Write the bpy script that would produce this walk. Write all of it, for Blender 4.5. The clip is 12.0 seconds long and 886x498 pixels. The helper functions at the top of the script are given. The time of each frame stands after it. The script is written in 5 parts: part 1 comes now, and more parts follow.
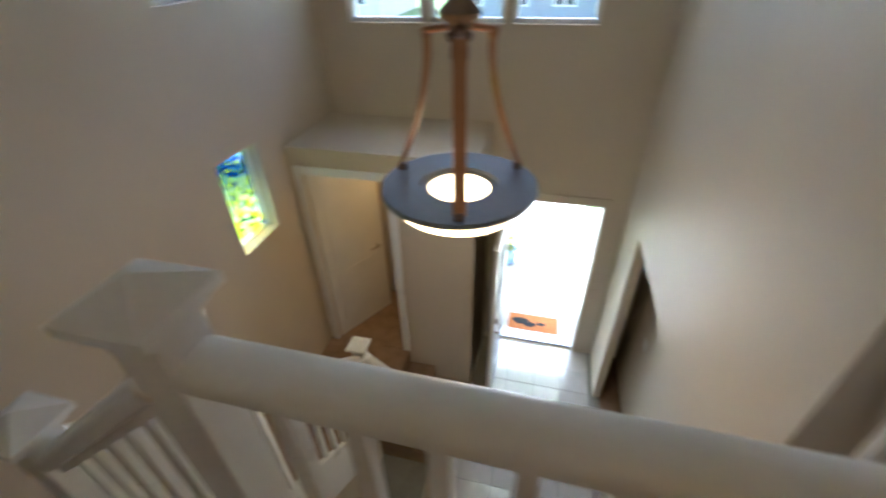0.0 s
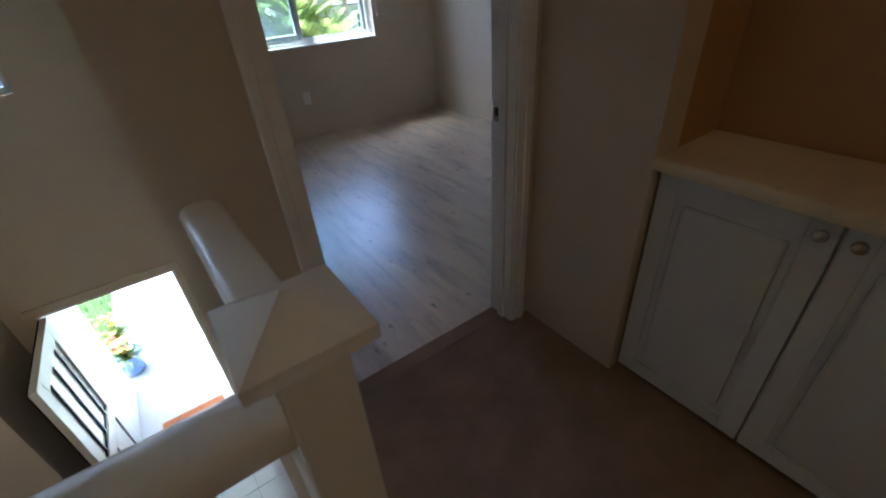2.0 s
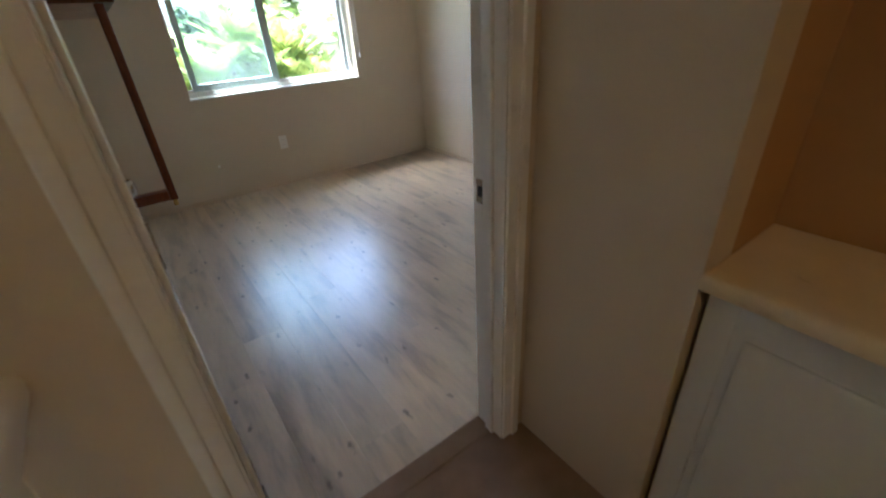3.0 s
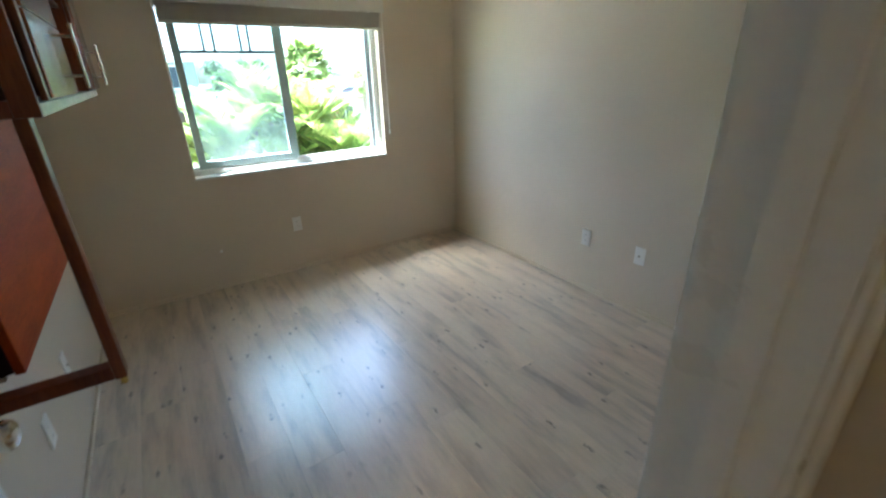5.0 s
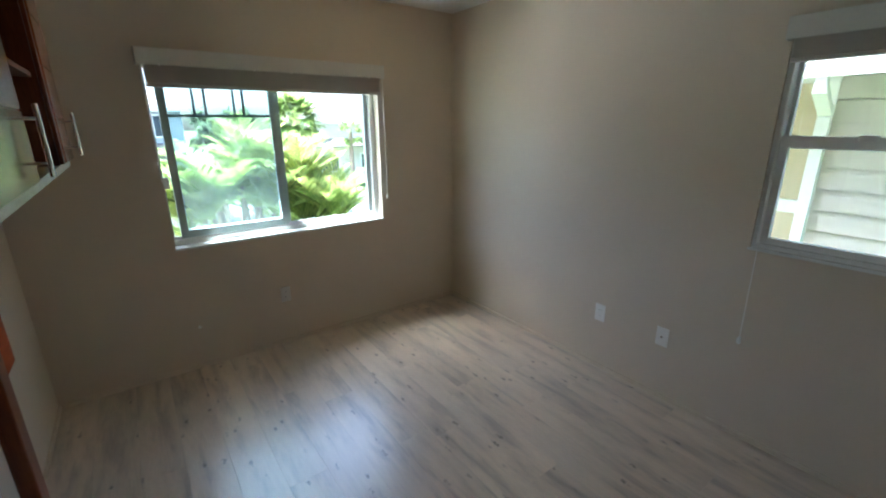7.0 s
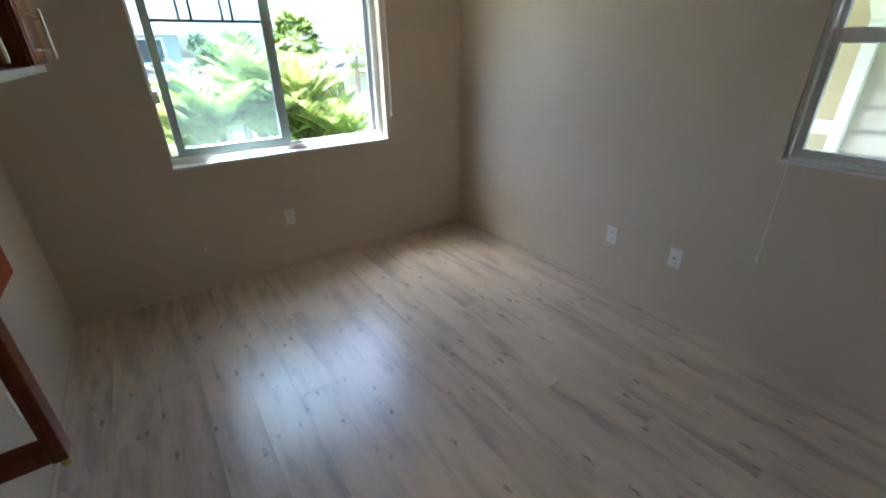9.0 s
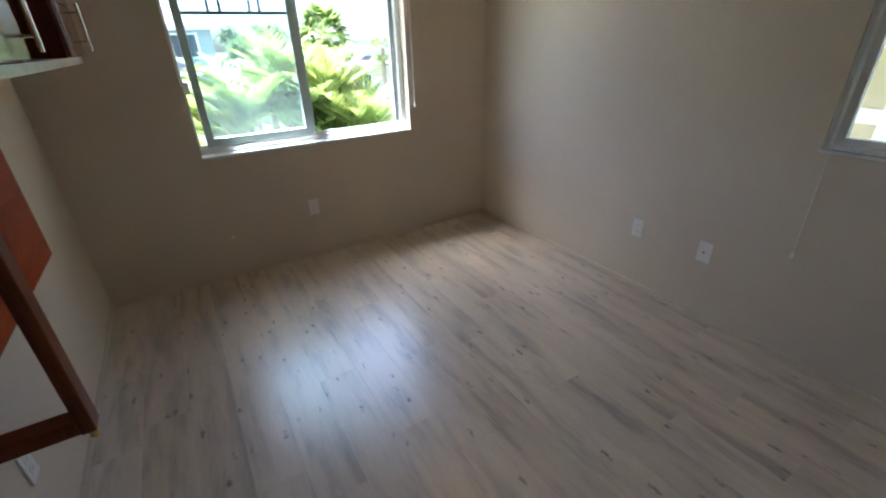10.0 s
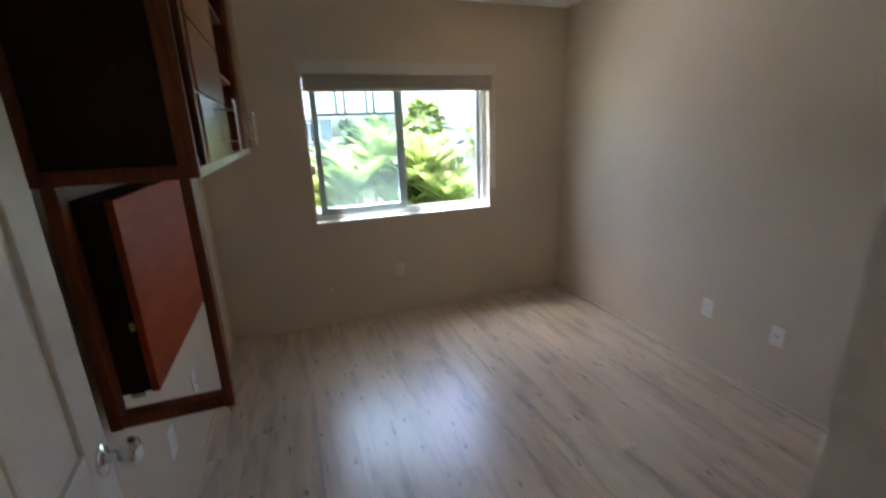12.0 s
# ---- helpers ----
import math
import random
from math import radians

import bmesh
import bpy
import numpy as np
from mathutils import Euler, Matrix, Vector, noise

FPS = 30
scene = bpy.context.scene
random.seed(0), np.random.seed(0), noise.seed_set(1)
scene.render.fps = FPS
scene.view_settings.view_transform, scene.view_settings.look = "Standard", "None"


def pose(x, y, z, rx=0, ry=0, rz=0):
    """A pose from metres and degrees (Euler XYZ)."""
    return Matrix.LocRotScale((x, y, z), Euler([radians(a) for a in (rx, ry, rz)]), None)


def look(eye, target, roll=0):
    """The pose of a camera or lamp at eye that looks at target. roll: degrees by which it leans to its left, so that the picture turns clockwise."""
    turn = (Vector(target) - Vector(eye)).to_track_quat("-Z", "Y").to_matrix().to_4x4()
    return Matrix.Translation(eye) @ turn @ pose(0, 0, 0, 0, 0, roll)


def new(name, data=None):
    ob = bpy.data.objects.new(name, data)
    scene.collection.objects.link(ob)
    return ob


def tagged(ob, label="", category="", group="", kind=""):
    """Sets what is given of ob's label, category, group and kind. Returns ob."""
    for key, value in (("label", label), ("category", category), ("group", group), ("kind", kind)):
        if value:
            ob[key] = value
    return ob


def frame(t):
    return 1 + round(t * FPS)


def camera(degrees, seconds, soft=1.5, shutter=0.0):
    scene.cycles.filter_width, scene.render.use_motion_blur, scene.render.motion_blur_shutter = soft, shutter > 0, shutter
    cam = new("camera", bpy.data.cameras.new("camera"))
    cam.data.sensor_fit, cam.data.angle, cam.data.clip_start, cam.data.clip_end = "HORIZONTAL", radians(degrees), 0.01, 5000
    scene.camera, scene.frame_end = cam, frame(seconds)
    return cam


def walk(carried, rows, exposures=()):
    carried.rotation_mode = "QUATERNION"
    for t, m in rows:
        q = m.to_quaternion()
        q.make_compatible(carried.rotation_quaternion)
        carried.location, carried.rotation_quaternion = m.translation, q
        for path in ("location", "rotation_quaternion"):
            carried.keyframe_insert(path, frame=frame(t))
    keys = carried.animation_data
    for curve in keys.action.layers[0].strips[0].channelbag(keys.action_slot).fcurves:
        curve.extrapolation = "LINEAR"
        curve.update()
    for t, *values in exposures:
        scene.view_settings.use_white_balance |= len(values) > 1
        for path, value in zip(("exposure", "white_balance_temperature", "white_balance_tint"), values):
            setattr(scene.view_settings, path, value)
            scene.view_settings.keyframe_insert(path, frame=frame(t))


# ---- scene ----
cam = camera(92.8, 12.0, soft=2.0, shutter=0.4)
PATH = [
    (0, (1.438, 0.994, 1.408), (1.028, 2.567, 0.243), -1.5),
    (0.3, (1.682, 0.951, 1.413), (1.63, 2.563, 0.231), -3.7),
    (0.5, (1.785, 0.923, 1.385), (1.951, 2.517, 0.189), -4.0),
    (0.8, (1.894, 0.884, 1.374), (2.396, 2.411, 0.184), -4.6),
    (1, (2.001, 0.866, 1.375), (2.649, 2.349, 0.2), -5.3),
    (1.1, (2.016, 0.868, 1.395), (2.752, 2.242, 0.141), -3.0),
    (1.5, (2.202, 0.841, 1.368), (3.143, 2.235, 0.286), -2.6),
    (2, (2.326, 0.898, 1.349), (3.256, 2.295, 0.261), -4.4),
    (2.5, (2.498, 1.051, 1.349), (3.488, 2.414, 0.271), -2.5),
    (3, (2.648, 1.212, 1.357), (3.646, 2.646, 0.384), -3.7),
    (3.2, (2.718, 1.273, 1.364), (3.643, 2.784, 0.437), -3.8),
    (4.8, (2.93, 1.807, 1.494), (3.898, 3.358, 0.684), -1.8),
    (5, (2.921, 1.874, 1.519), (3.941, 3.411, 0.747), -1.4),
    (5.5, (2.946, 2.062, 1.59), (4.08, 3.568, 0.921), 0.5),
    (6, (2.962, 2.138, 1.619), (4.194, 3.607, 1.049), 0.6),
    (6.5, (2.958, 2.177, 1.635), (4.166, 3.681, 1.105), -0.5),
    (7, (2.955, 2.184, 1.626), (4.089, 3.73, 1.056), -0.4),
    (7.2, (2.951, 2.188, 1.626), (4.059, 3.726, 0.989), -0.7),
    (8.8, (3.001, 2.219, 1.524), (4.027, 3.714, 0.68), -1.4),
    (9, (3.01, 2.212, 1.516), (4.034, 3.698, 0.655), -1.0),
    (9.5, (3.025, 2.199, 1.493), (4.02, 3.694, 0.613), -1.2),
    (10, (3.029, 2.2, 1.499), (3.949, 3.738, 0.611), -1.8),
    (10.5, (3.034, 2.177, 1.535), (3.771, 3.877, 0.782), -2.1),
    (11, (3.017, 2.16, 1.584), (3.515, 4.022, 1.05), -2.5),
    (11.5, (2.989, 2.066, 1.606), (3.437, 3.976, 1.221), -1.4),
    (12, (2.957, 1.888, 1.551), (3.594, 3.703, 1.002), -2.1),
]
# seconds, stops, kelvin, tint
EXPOSURES = [(0.0, 3.5, 4950, 3), (0.5, 2.95, 4800, 4), (1.0, 2.8, 4650, 6), (1.5, 2.8, 4600, 5), (2.0, 2.8, 4650, 5), (2.5, 3.2, 4950, 3),
             (3.0, 3.75, 5150, 1), (5.0, 3.87, 5020, -6), (6.5, 3.28, 5020, -3), (9.0, 3.4, 5120, 2), (10.5, 3.35, 5230, 5), (12.0, 3.3, 5330, 7)]
walk(cam, [(t, look(eye, target, roll)) for t, eye, target, roll in PATH], EXPOSURES)

# ---- world, sun and exposure ----
world = bpy.data.worlds.new("world")
scene.world = world
world.use_nodes = True
wn = world.node_tree
sky = wn.nodes.new("ShaderNodeTexSky")
sky.sky_type = "NISHITA"
sky.sun_disc = False
sky.sun_elevation = radians(64.7)
sky.sun_rotation = radians(311)
sky.air_density, sky.dust_density, sky.ozone_density = 0.7, 5.0, 0.6
wn.nodes["Background"].inputs["Strength"].default_value = 0.15
wn.links.new(sky.outputs["Color"], wn.nodes["Background"].inputs["Color"])
sun_data = bpy.data.lights.new("sun", "SUN")
sun_data.energy, sun_data.angle, sun_data.color = 4.2, radians(0.5), (1.0, 0.95, 0.87)
sun = new("sun", sun_data)
sun.matrix_basis = look((-16, 14, 45), (0, 0, 0))


# ---- small helpers ----
def bm_box(bm, x0, x1, y0, y1, z0, z1, bevel=0.0):
    made = bmesh.ops.create_cube(bm, size=1.0)["verts"]
    bmesh.ops.scale(bm, vec=(x1 - x0, y1 - y0, z1 - z0), verts=made)
    bmesh.ops.translate(bm, vec=((x0 + x1) / 2, (y0 + y1) / 2, (z0 + z1) / 2), verts=made)
    if bevel:
        edges = list({e for v in made for e in v.link_edges})
        bmesh.ops.bevel(bm, geom=edges, offset=bevel, segments=2, affect="EDGES", profile=0.6)
    return bm


def box(x0, x1, y0, y1, z0, z1, bevel=0.0):
    return bm_box(bmesh.new(), x0, x1, y0, y1, z0, z1, bevel)


def bm_tube(bm, a, b, r0, r1=None, n=16, cap=True):
    """A round bar from a to b."""
    a, b = Vector(a), Vector(b)
    r1 = r0 if r1 is None else r1
    m = Matrix.Translation((a + b) / 2) @ (b - a).to_track_quat("Z", "Y").to_matrix().to_4x4()
    bmesh.ops.create_cone(bm, cap_ends=cap, segments=n, radius1=r0, radius2=r1, depth=(b - a).length, matrix=m)
    return bm


def tube(a, b, r0, r1=None, n=16):
    return bm_tube(bmesh.new(), a, b, r0, r1, n)


def lathe(profile, at=(0, 0, 0), n=40, axis="Z"):
    """A body of revolution from (radius, height) pairs."""
    bm = bmesh.new()
    rings = []
    for r, h in profile:
        ring = []
        for k in range(n):
            a = 2 * math.pi * k / n
            ring.append(bm.verts.new((max(r, 1e-4) * math.cos(a), max(r, 1e-4) * math.sin(a), h)))
        rings.append(ring)
    for lo, hi in zip(rings, rings[1:]):
        for k in range(n):
            bm.faces.new((lo[k], lo[(k + 1) % n], hi[(k + 1) % n], hi[k]))
    for ring, flip in ((rings[0], True), (rings[-1], False)):
        bm.faces.new(list(reversed(ring)) if flip else ring)
    turn = {"Z": Matrix(), "X": pose(0, 0, 0, 0, 90, 0), "Y": pose(0, 0, 0, -90, 0, 0)}[axis]
    bmesh.ops.transform(bm, matrix=Matrix.Translation(at) @ turn, verts=bm.verts)
    return bm


def sweep(profile, path, closed=True):
    """A flat (side, up) outline drawn along a path of points."""
    bm = bmesh.new()
    rings = []
    pts = [Vector(p) for p in path]
    for i, p in enumerate(pts):
        d = (pts[min(i + 1, len(pts) - 1)] - pts[max(i - 1, 0)]).normalized()
        side = d.cross(Vector((0, 0, 1)))
        side = side.normalized() if side.length > 1e-4 else Vector((1, 0, 0))
        up = side.cross(d).normalized()
        rings.append([bm.verts.new(p + side * s + up * u) for s, u in profile])
    n = len(profile)
    for lo, hi in zip(rings, rings[1:]):
        for k in range(n if closed else n - 1):
            bm.faces.new((lo[k], lo[(k + 1) % n], hi[(k + 1) % n], hi[k]))
    if closed:
        bm.faces.new(list(reversed(rings[0])))
        bm.faces.new(rings[-1])
    bmesh.ops.recalc_face_normals(bm, faces=bm.faces)
    return bm


def mesh_of(name, bm, material, smooth=False):
    bmesh.ops.recalc_face_normals(bm, faces=bm.faces)
    me = bpy.data.meshes.new(name)
    bm.to_mesh(me)
    bm.free()
    me.materials.append(material)
    if smooth:
        for p in me.polygons:
            p.use_smooth = True
        me.set_sharp_from_angle(angle=radians(40))
    return me


def part(name, bm, material, parent, label="", smooth=False):
    """One mesh under a thing or a part; the bmesh is in world coordinates."""
    ob = new(name, mesh_of(name, bm, material, smooth))
    ob.parent = parent
    if parent.parent is None:
        ob.matrix_parent_inverse = parent.matrix_basis.inverted()
    if label:
        tagged(ob, label=label)
    return ob


def thing(name, at, label, category, group="", kind=""):
    ob = new(name)
    ob.empty_display_size = 0.1
    ob.matrix_basis = Matrix.Translation(at)
    return tagged(ob, label, category, group, kind)


def solid(name, bm, material, label="", category="", kind="structure", smooth=False):
    return tagged(new(name, mesh_of(name, bm, material, smooth)), label, category, "", kind)


def wall(name, axis, c0, c1, u0, u1, z0, z1, material, label, holes=()):
    """A wall c0..c1 thick along u0..u1, pierced by holes (u, u, z, z)."""
    bm = bmesh.new()
    us = sorted({u0, u1, *[h[0] for h in holes], *[h[1] for h in holes]})
    zs = sorted({z0, z1, *[h[2] for h in holes], *[h[3] for h in holes]})
    for a, b in zip(us, us[1:]):
        for c, d in zip(zs, zs[1:]):
            um, zm = (a + b) / 2, (c + d) / 2
            if any(h[0] < um < h[1] and h[2] < zm < h[3] for h in holes) or not (u0 <= um <= u1 and z0 <= zm <= z1):
                continue
            if axis == "y":
                bm_box(bm, a, b, c0, c1, c, d)
            else:
                bm_box(bm, c0, c1, a, b, c, d)
    bmesh.ops.remove_doubles(bm, verts=bm.verts, dist=1e-5)
    seen = {}
    for f in bm.faces:
        seen.setdefault(tuple(round(v, 4) for v in f.calc_center_median()), []).append(f)
    inner = [f for fs in seen.values() if len(fs) > 1 for f in fs]
    bmesh.ops.delete(bm, geom=inner, context="FACES")
    return solid(name, bm, material, label, "wall")


# ---- materials ----
def node_mat(name):
    m = bpy.data.materials.new(name)
    m.use_nodes = True
    nt = m.node_tree
    return m, nt, nt.nodes["Principled BSDF"]


def add(nt, kind, **values):
    n = nt.nodes.new(kind)
    for key, v in values.items():
        n.inputs[key.replace("_", " ")].default_value = v
    return n


def ramp(nt, source, stops):
    r = nt.nodes.new("ShaderNodeValToRGB")
    el = r.color_ramp.elements
    while len(el) < len(stops):
        el.new(0.5)
    for e, (p, c) in zip(el, stops):
        e.position, e.color = p, (*c, 1)
    nt.links.new(source, r.inputs["Fac"])
    return r.outputs["Color"]


def mix(nt, fac, a, b, blend="MIX"):
    m = nt.nodes.new("ShaderNodeMix")
    m.data_type, m.blend_type = "RGBA", blend
    for v, i in ((fac, 0), (a, 6), (b, 7)):
        if hasattr(v, "is_linked"):
            nt.links.new(v, m.inputs[i])
        else:
            m.inputs[i].default_value = v if i == 0 else (*v, 1)
    return m.outputs[2]


def coords(nt, scale=(1, 1, 1), shift=0.0):
    """Object coordinates, stretched, and moved by each object's own random number."""
    tc = nt.nodes.new("ShaderNodeTexCoord")
    mp = nt.nodes.new("ShaderNodeMapping")
    mp.inputs["Scale"].default_value = scale
    nt.links.new(tc.outputs["Object"], mp.inputs["Vector"])
    if shift:
        oi = nt.nodes.new("ShaderNodeObjectInfo")
        mul = nt.nodes.new("ShaderNodeMath")
        mul.operation = "MULTIPLY"
        mul.inputs[1].default_value = shift
        nt.links.new(oi.outputs["Random"], mul.inputs[0])
        cmb = nt.nodes.new("ShaderNodeCombineXYZ")
        for k in ("X", "Y", "Z"):
            nt.links.new(mul.outputs[0], cmb.inputs[k])
        nt.links.new(cmb.outputs[0], mp.inputs["Location"])
    return mp.outputs["Vector"]


def noise_of(nt, vec, scale, detail=4.0, rough=0.55, distort=0.0):
    n = add(nt, "ShaderNodeTexNoise", Scale=scale, Detail=detail, Roughness=rough, Distortion=distort)
    nt.links.new(vec, n.inputs["Vector"])
    return n.outputs["Fac"]


def bump(nt, bsdf, height, strength, distance=0.002):
    b = add(nt, "ShaderNodeBump", Strength=strength, Distance=distance)
    nt.links.new(height, b.inputs["Height"])
    nt.links.new(b.outputs["Normal"], bsdf.inputs["Normal"])


def plain(name, colour, rough=0.5, vary=0.12, scale=3.0, fine=120.0, relief=0.15, metal=0.0, spec=0.5, depth=0.001):
    """A surface of one paint or stuff, with blotches, fine grain and relief."""
    m, nt, b = node_mat(name)
    v = coords(nt)
    big, small = noise_of(nt, v, scale, 5), noise_of(nt, v, fine, 3)
    dark = tuple(c * (1 - vary) for c in colour)
    light = tuple(min(1, c * (1 + vary)) for c in colour)
    c = ramp(nt, big, ((0.3, dark), (0.7, light)))
    c = mix(nt, 0.25, c, ramp(nt, small, ((0.35, dark), (0.65, light))))
    nt.links.new(c, b.inputs["Base Color"])
    r = nt.nodes.new("ShaderNodeMapRange")
    r.inputs["To Min"].default_value, r.inputs["To Max"].default_value = max(0.02, rough - 0.08), min(1, rough + 0.08)
    nt.links.new(big, r.inputs["Value"])
    nt.links.new(r.outputs[0], b.inputs["Roughness"])
    b.inputs["Metallic"].default_value = metal
    b.inputs["Specular IOR Level"].default_value = spec
    if relief:
        bump(nt, b, small, relief, depth)
    return m


def wood(name, dark, light, along=(14, 1.2, 14), rough=0.4, shift=7.0, coat=0.0, spec=0.5):
    """Grain stretched along one axis."""
    m, nt, b = node_mat(name)
    v = coords(nt, along, shift)
    grain = noise_of(nt, v, 3.0, 8, 0.62, 0.8)
    fine = noise_of(nt, v, 22.0, 3)
    c = ramp(nt, grain, ((0.3, dark), (0.7, light)))
    c = mix(nt, 0.3, c, ramp(nt, fine, ((0.35, dark), (0.65, light))))
    nt.links.new(c, b.inputs["Base Color"])
    b.inputs["Roughness"].default_value = rough
    b.inputs["Specular IOR Level"].default_value = spec
    b.inputs["Coat Weight"].default_value = coat
    b.inputs["Coat Roughness"].default_value = 0.12
    bump(nt, b, fine, 0.08, 0.001)
    return m


def laminate():
    """Whitewashed rustic planks with grey streaks and knots."""
    m, nt, b = node_mat("rustic_laminate")
    v = coords(nt, (1, 1, 1), 23.0)
    st = coords(nt, (5, 0.8, 5), 23.0)
    streak = noise_of(nt, st, 2.3, 5, 0.55, 0.15)
    fine = noise_of(nt, st, 18.0, 4)
    cloud = noise_of(nt, v, 1.7, 3)
    c = ramp(nt, streak, ((0.34, (0.20, 0.172, 0.155)), (0.42, (0.42, 0.352, 0.285)), (0.48, (0.575, 0.475, 0.37)), (0.58, (0.68, 0.57, 0.445)), (0.80, (0.73, 0.62, 0.49))))
    c = mix(nt, 0.28, c, ramp(nt, fine, ((0.3, (0.42, 0.34, 0.26)), (0.7, (0.74, 0.62, 0.48)))))
    c = mix(nt, 0.25, c, ramp(nt, cloud, ((0.3, (0.56, 0.51, 0.47)), (0.7, (0.78, 0.62, 0.45)))))
    kv = coords(nt, (1, 0.38, 1), 23.0)
    wob = noise_of(nt, v, 42.0, 4)
    vor = add(nt, "ShaderNodeTexVoronoi", Scale=8.5, Randomness=1.0)
    vor.voronoi_dimensions = "2D"
    nt.links.new(kv, vor.inputs["Vector"])
    dist = nt.nodes.new("ShaderNodeMath")
    dist.operation = "MULTIPLY_ADD"
    dist.inputs[1].default_value = 0.34
    nt.links.new(wob, dist.inputs[0])
    nt.links.new(vor.outputs["Distance"], dist.inputs[2])
    knot = ramp(nt, dist.outputs[0], ((0.17, (0.85, 0.85, 0.85)), (0.26, (0, 0, 0))))
    pick = ramp(nt, noise_of(nt, kv, 4.3, 1), ((0.40, (0, 0, 0)), (0.52, (1, 1, 1))))
    both = mix(nt, 1.0, knot, pick, "MULTIPLY")
    c = mix(nt, both, c, (0.13, 0.10, 0.085))
    oi = nt.nodes.new("ShaderNodeObjectInfo")
    tone = ramp(nt, oi.outputs["Random"], ((0.0, (0.90, 0.885, 0.87)), (1.0, (1.0, 0.995, 0.99))))
    c = mix(nt, 1.0, c, tone, "MULTIPLY")
    nt.links.new(c, b.inputs["Base Color"])
    r = nt.nodes.new("ShaderNodeMapRange")
    r.inputs["To Min"].default_value, r.inputs["To Max"].default_value = 0.30, 0.40
    nt.links.new(streak, r.inputs["Value"])
    nt.links.new(r.outputs[0], b.inputs["Roughness"])
    b.inputs["Specular IOR Level"].default_value = 1.0
    b.inputs["Coat Weight"].default_value = 1.0
    b.inputs["Coat Roughness"].default_value = 0.29
    bump(nt, b, fine, 0.04, 0.0005)
    return m


def glass(name, tint=(0.95, 1.0, 0.98), rough=0.0, haze=0.0):
    m, nt, b = node_mat(name)
    b.inputs["Base Color"].default_value = (*tint, 1)
    b.inputs["Roughness"].default_value = rough
    b.inputs["IOR"].default_value = 1.45
    b.inputs["Transmission Weight"].default_value = 1.0
    if haze:
        tr = nt.nodes.new("ShaderNodeBsdfTranslucent")
        tr.inputs["Color"].default_value = (0.85, 0.95, 0.92, 1)
        ms = nt.nodes.new("ShaderNodeMixShader")
        nt.links.new(ramp(nt, noise_of(nt, coords(nt), 6.0), ((0.3, (haze * 0.6,) * 3), (0.7, (haze * 1.3,) * 3))), ms.inputs[0])
        nt.links.new(b.outputs[0], ms.inputs[1])
        nt.links.new(tr.outputs[0], ms.inputs[2])
        nt.links.new(ms.outputs[0], nt.nodes["Material Output"].inputs["Surface"])
    return m


def stained():
    """Small panes of coloured glass: blue above, yellow and white below."""
    m, nt, b = node_mat("stained_glass")
    v = coords(nt)
    vor = add(nt, "ShaderNodeTexVoronoi", Scale=27.0)
    nt.links.new(v, vor.inputs["Vector"])
    sep = nt.nodes.new("ShaderNodeSeparateColor")
    nt.links.new(vor.outputs["Color"], sep.inputs[0])
    cols = ramp(nt, sep.outputs[0], ((0.0, (0.004, 0.012, 0.10)), (0.3, (0.006, 0.03, 0.20)), (0.5, (0.08, 0.17, 0.30)), (0.68, (0.006, 0.02, 0.02)), (0.88, (0.22, 0.24, 0.05))))
    low = ramp(nt, sep.outputs[0], ((0.0, (0.01, 0.05, 0.22)), (0.22, (0.92, 0.94, 0.90)), (0.45, (0.92, 0.74, 0.02)), (0.72, (0.75, 0.72, 0.03)), (0.86, (0.006, 0.03, 0.015))))
    sp = nt.nodes.new("ShaderNodeSeparateXYZ")
    nt.links.new(v, sp.inputs[0])
    h = nt.nodes.new("ShaderNodeMapRange")
    h.inputs["From Min"].default_value, h.inputs["From Max"].default_value = -0.28, 0.05
    nt.links.new(sp.outputs["Z"], h.inputs["Value"])
    nt.links.new(mix(nt, h.outputs[0], low, cols), b.inputs["Base Color"])
    b.inputs["Roughness"].default_value = 0.25
    b.inputs["Transmission Weight"].default_value = 1.0
    b.inputs["IOR"].default_value = 1.05
    return m


def glow(name, colour, strength):
    m, nt, b = node_mat(name)
    b.inputs["Base Color"].default_value = (0.9, 0.85, 0.75, 1)
    b.inputs["Emission Color"].default_value = (*colour, 1)
    b.inputs["Emission Strength"].default_value = strength
    return m


def leaf(name, a, c, through_light=0.5):
    m, nt, b = node_mat(name)
    geo = nt.nodes.new("ShaderNodeNewGeometry")
    v = coords(nt)
    tone = ramp(nt, geo.outputs["Random Per Island"], ((0.0, a), (1.0, c)))
    tone = mix(nt, 0.3, tone, ramp(nt, noise_of(nt, v, 2.0), ((0.3, a), (0.7, c))))
    nt.links.new(tone, b.inputs["Base Color"])
    b.inputs["Roughness"].default_value = 0.45
    tr = nt.nodes.new("ShaderNodeBsdfTranslucent")
    nt.links.new(tone, tr.inputs["Color"])
    ms = nt.nodes.new("ShaderNodeMixShader")
    ms.inputs[0].default_value = through_light
    nt.links.new(b.outputs[0], ms.inputs[1])
    nt.links.new(tr.outputs[0], ms.inputs[2])
    nt.links.new(ms.outputs[0], nt.nodes["Material Output"].inputs["Surface"])
    return m


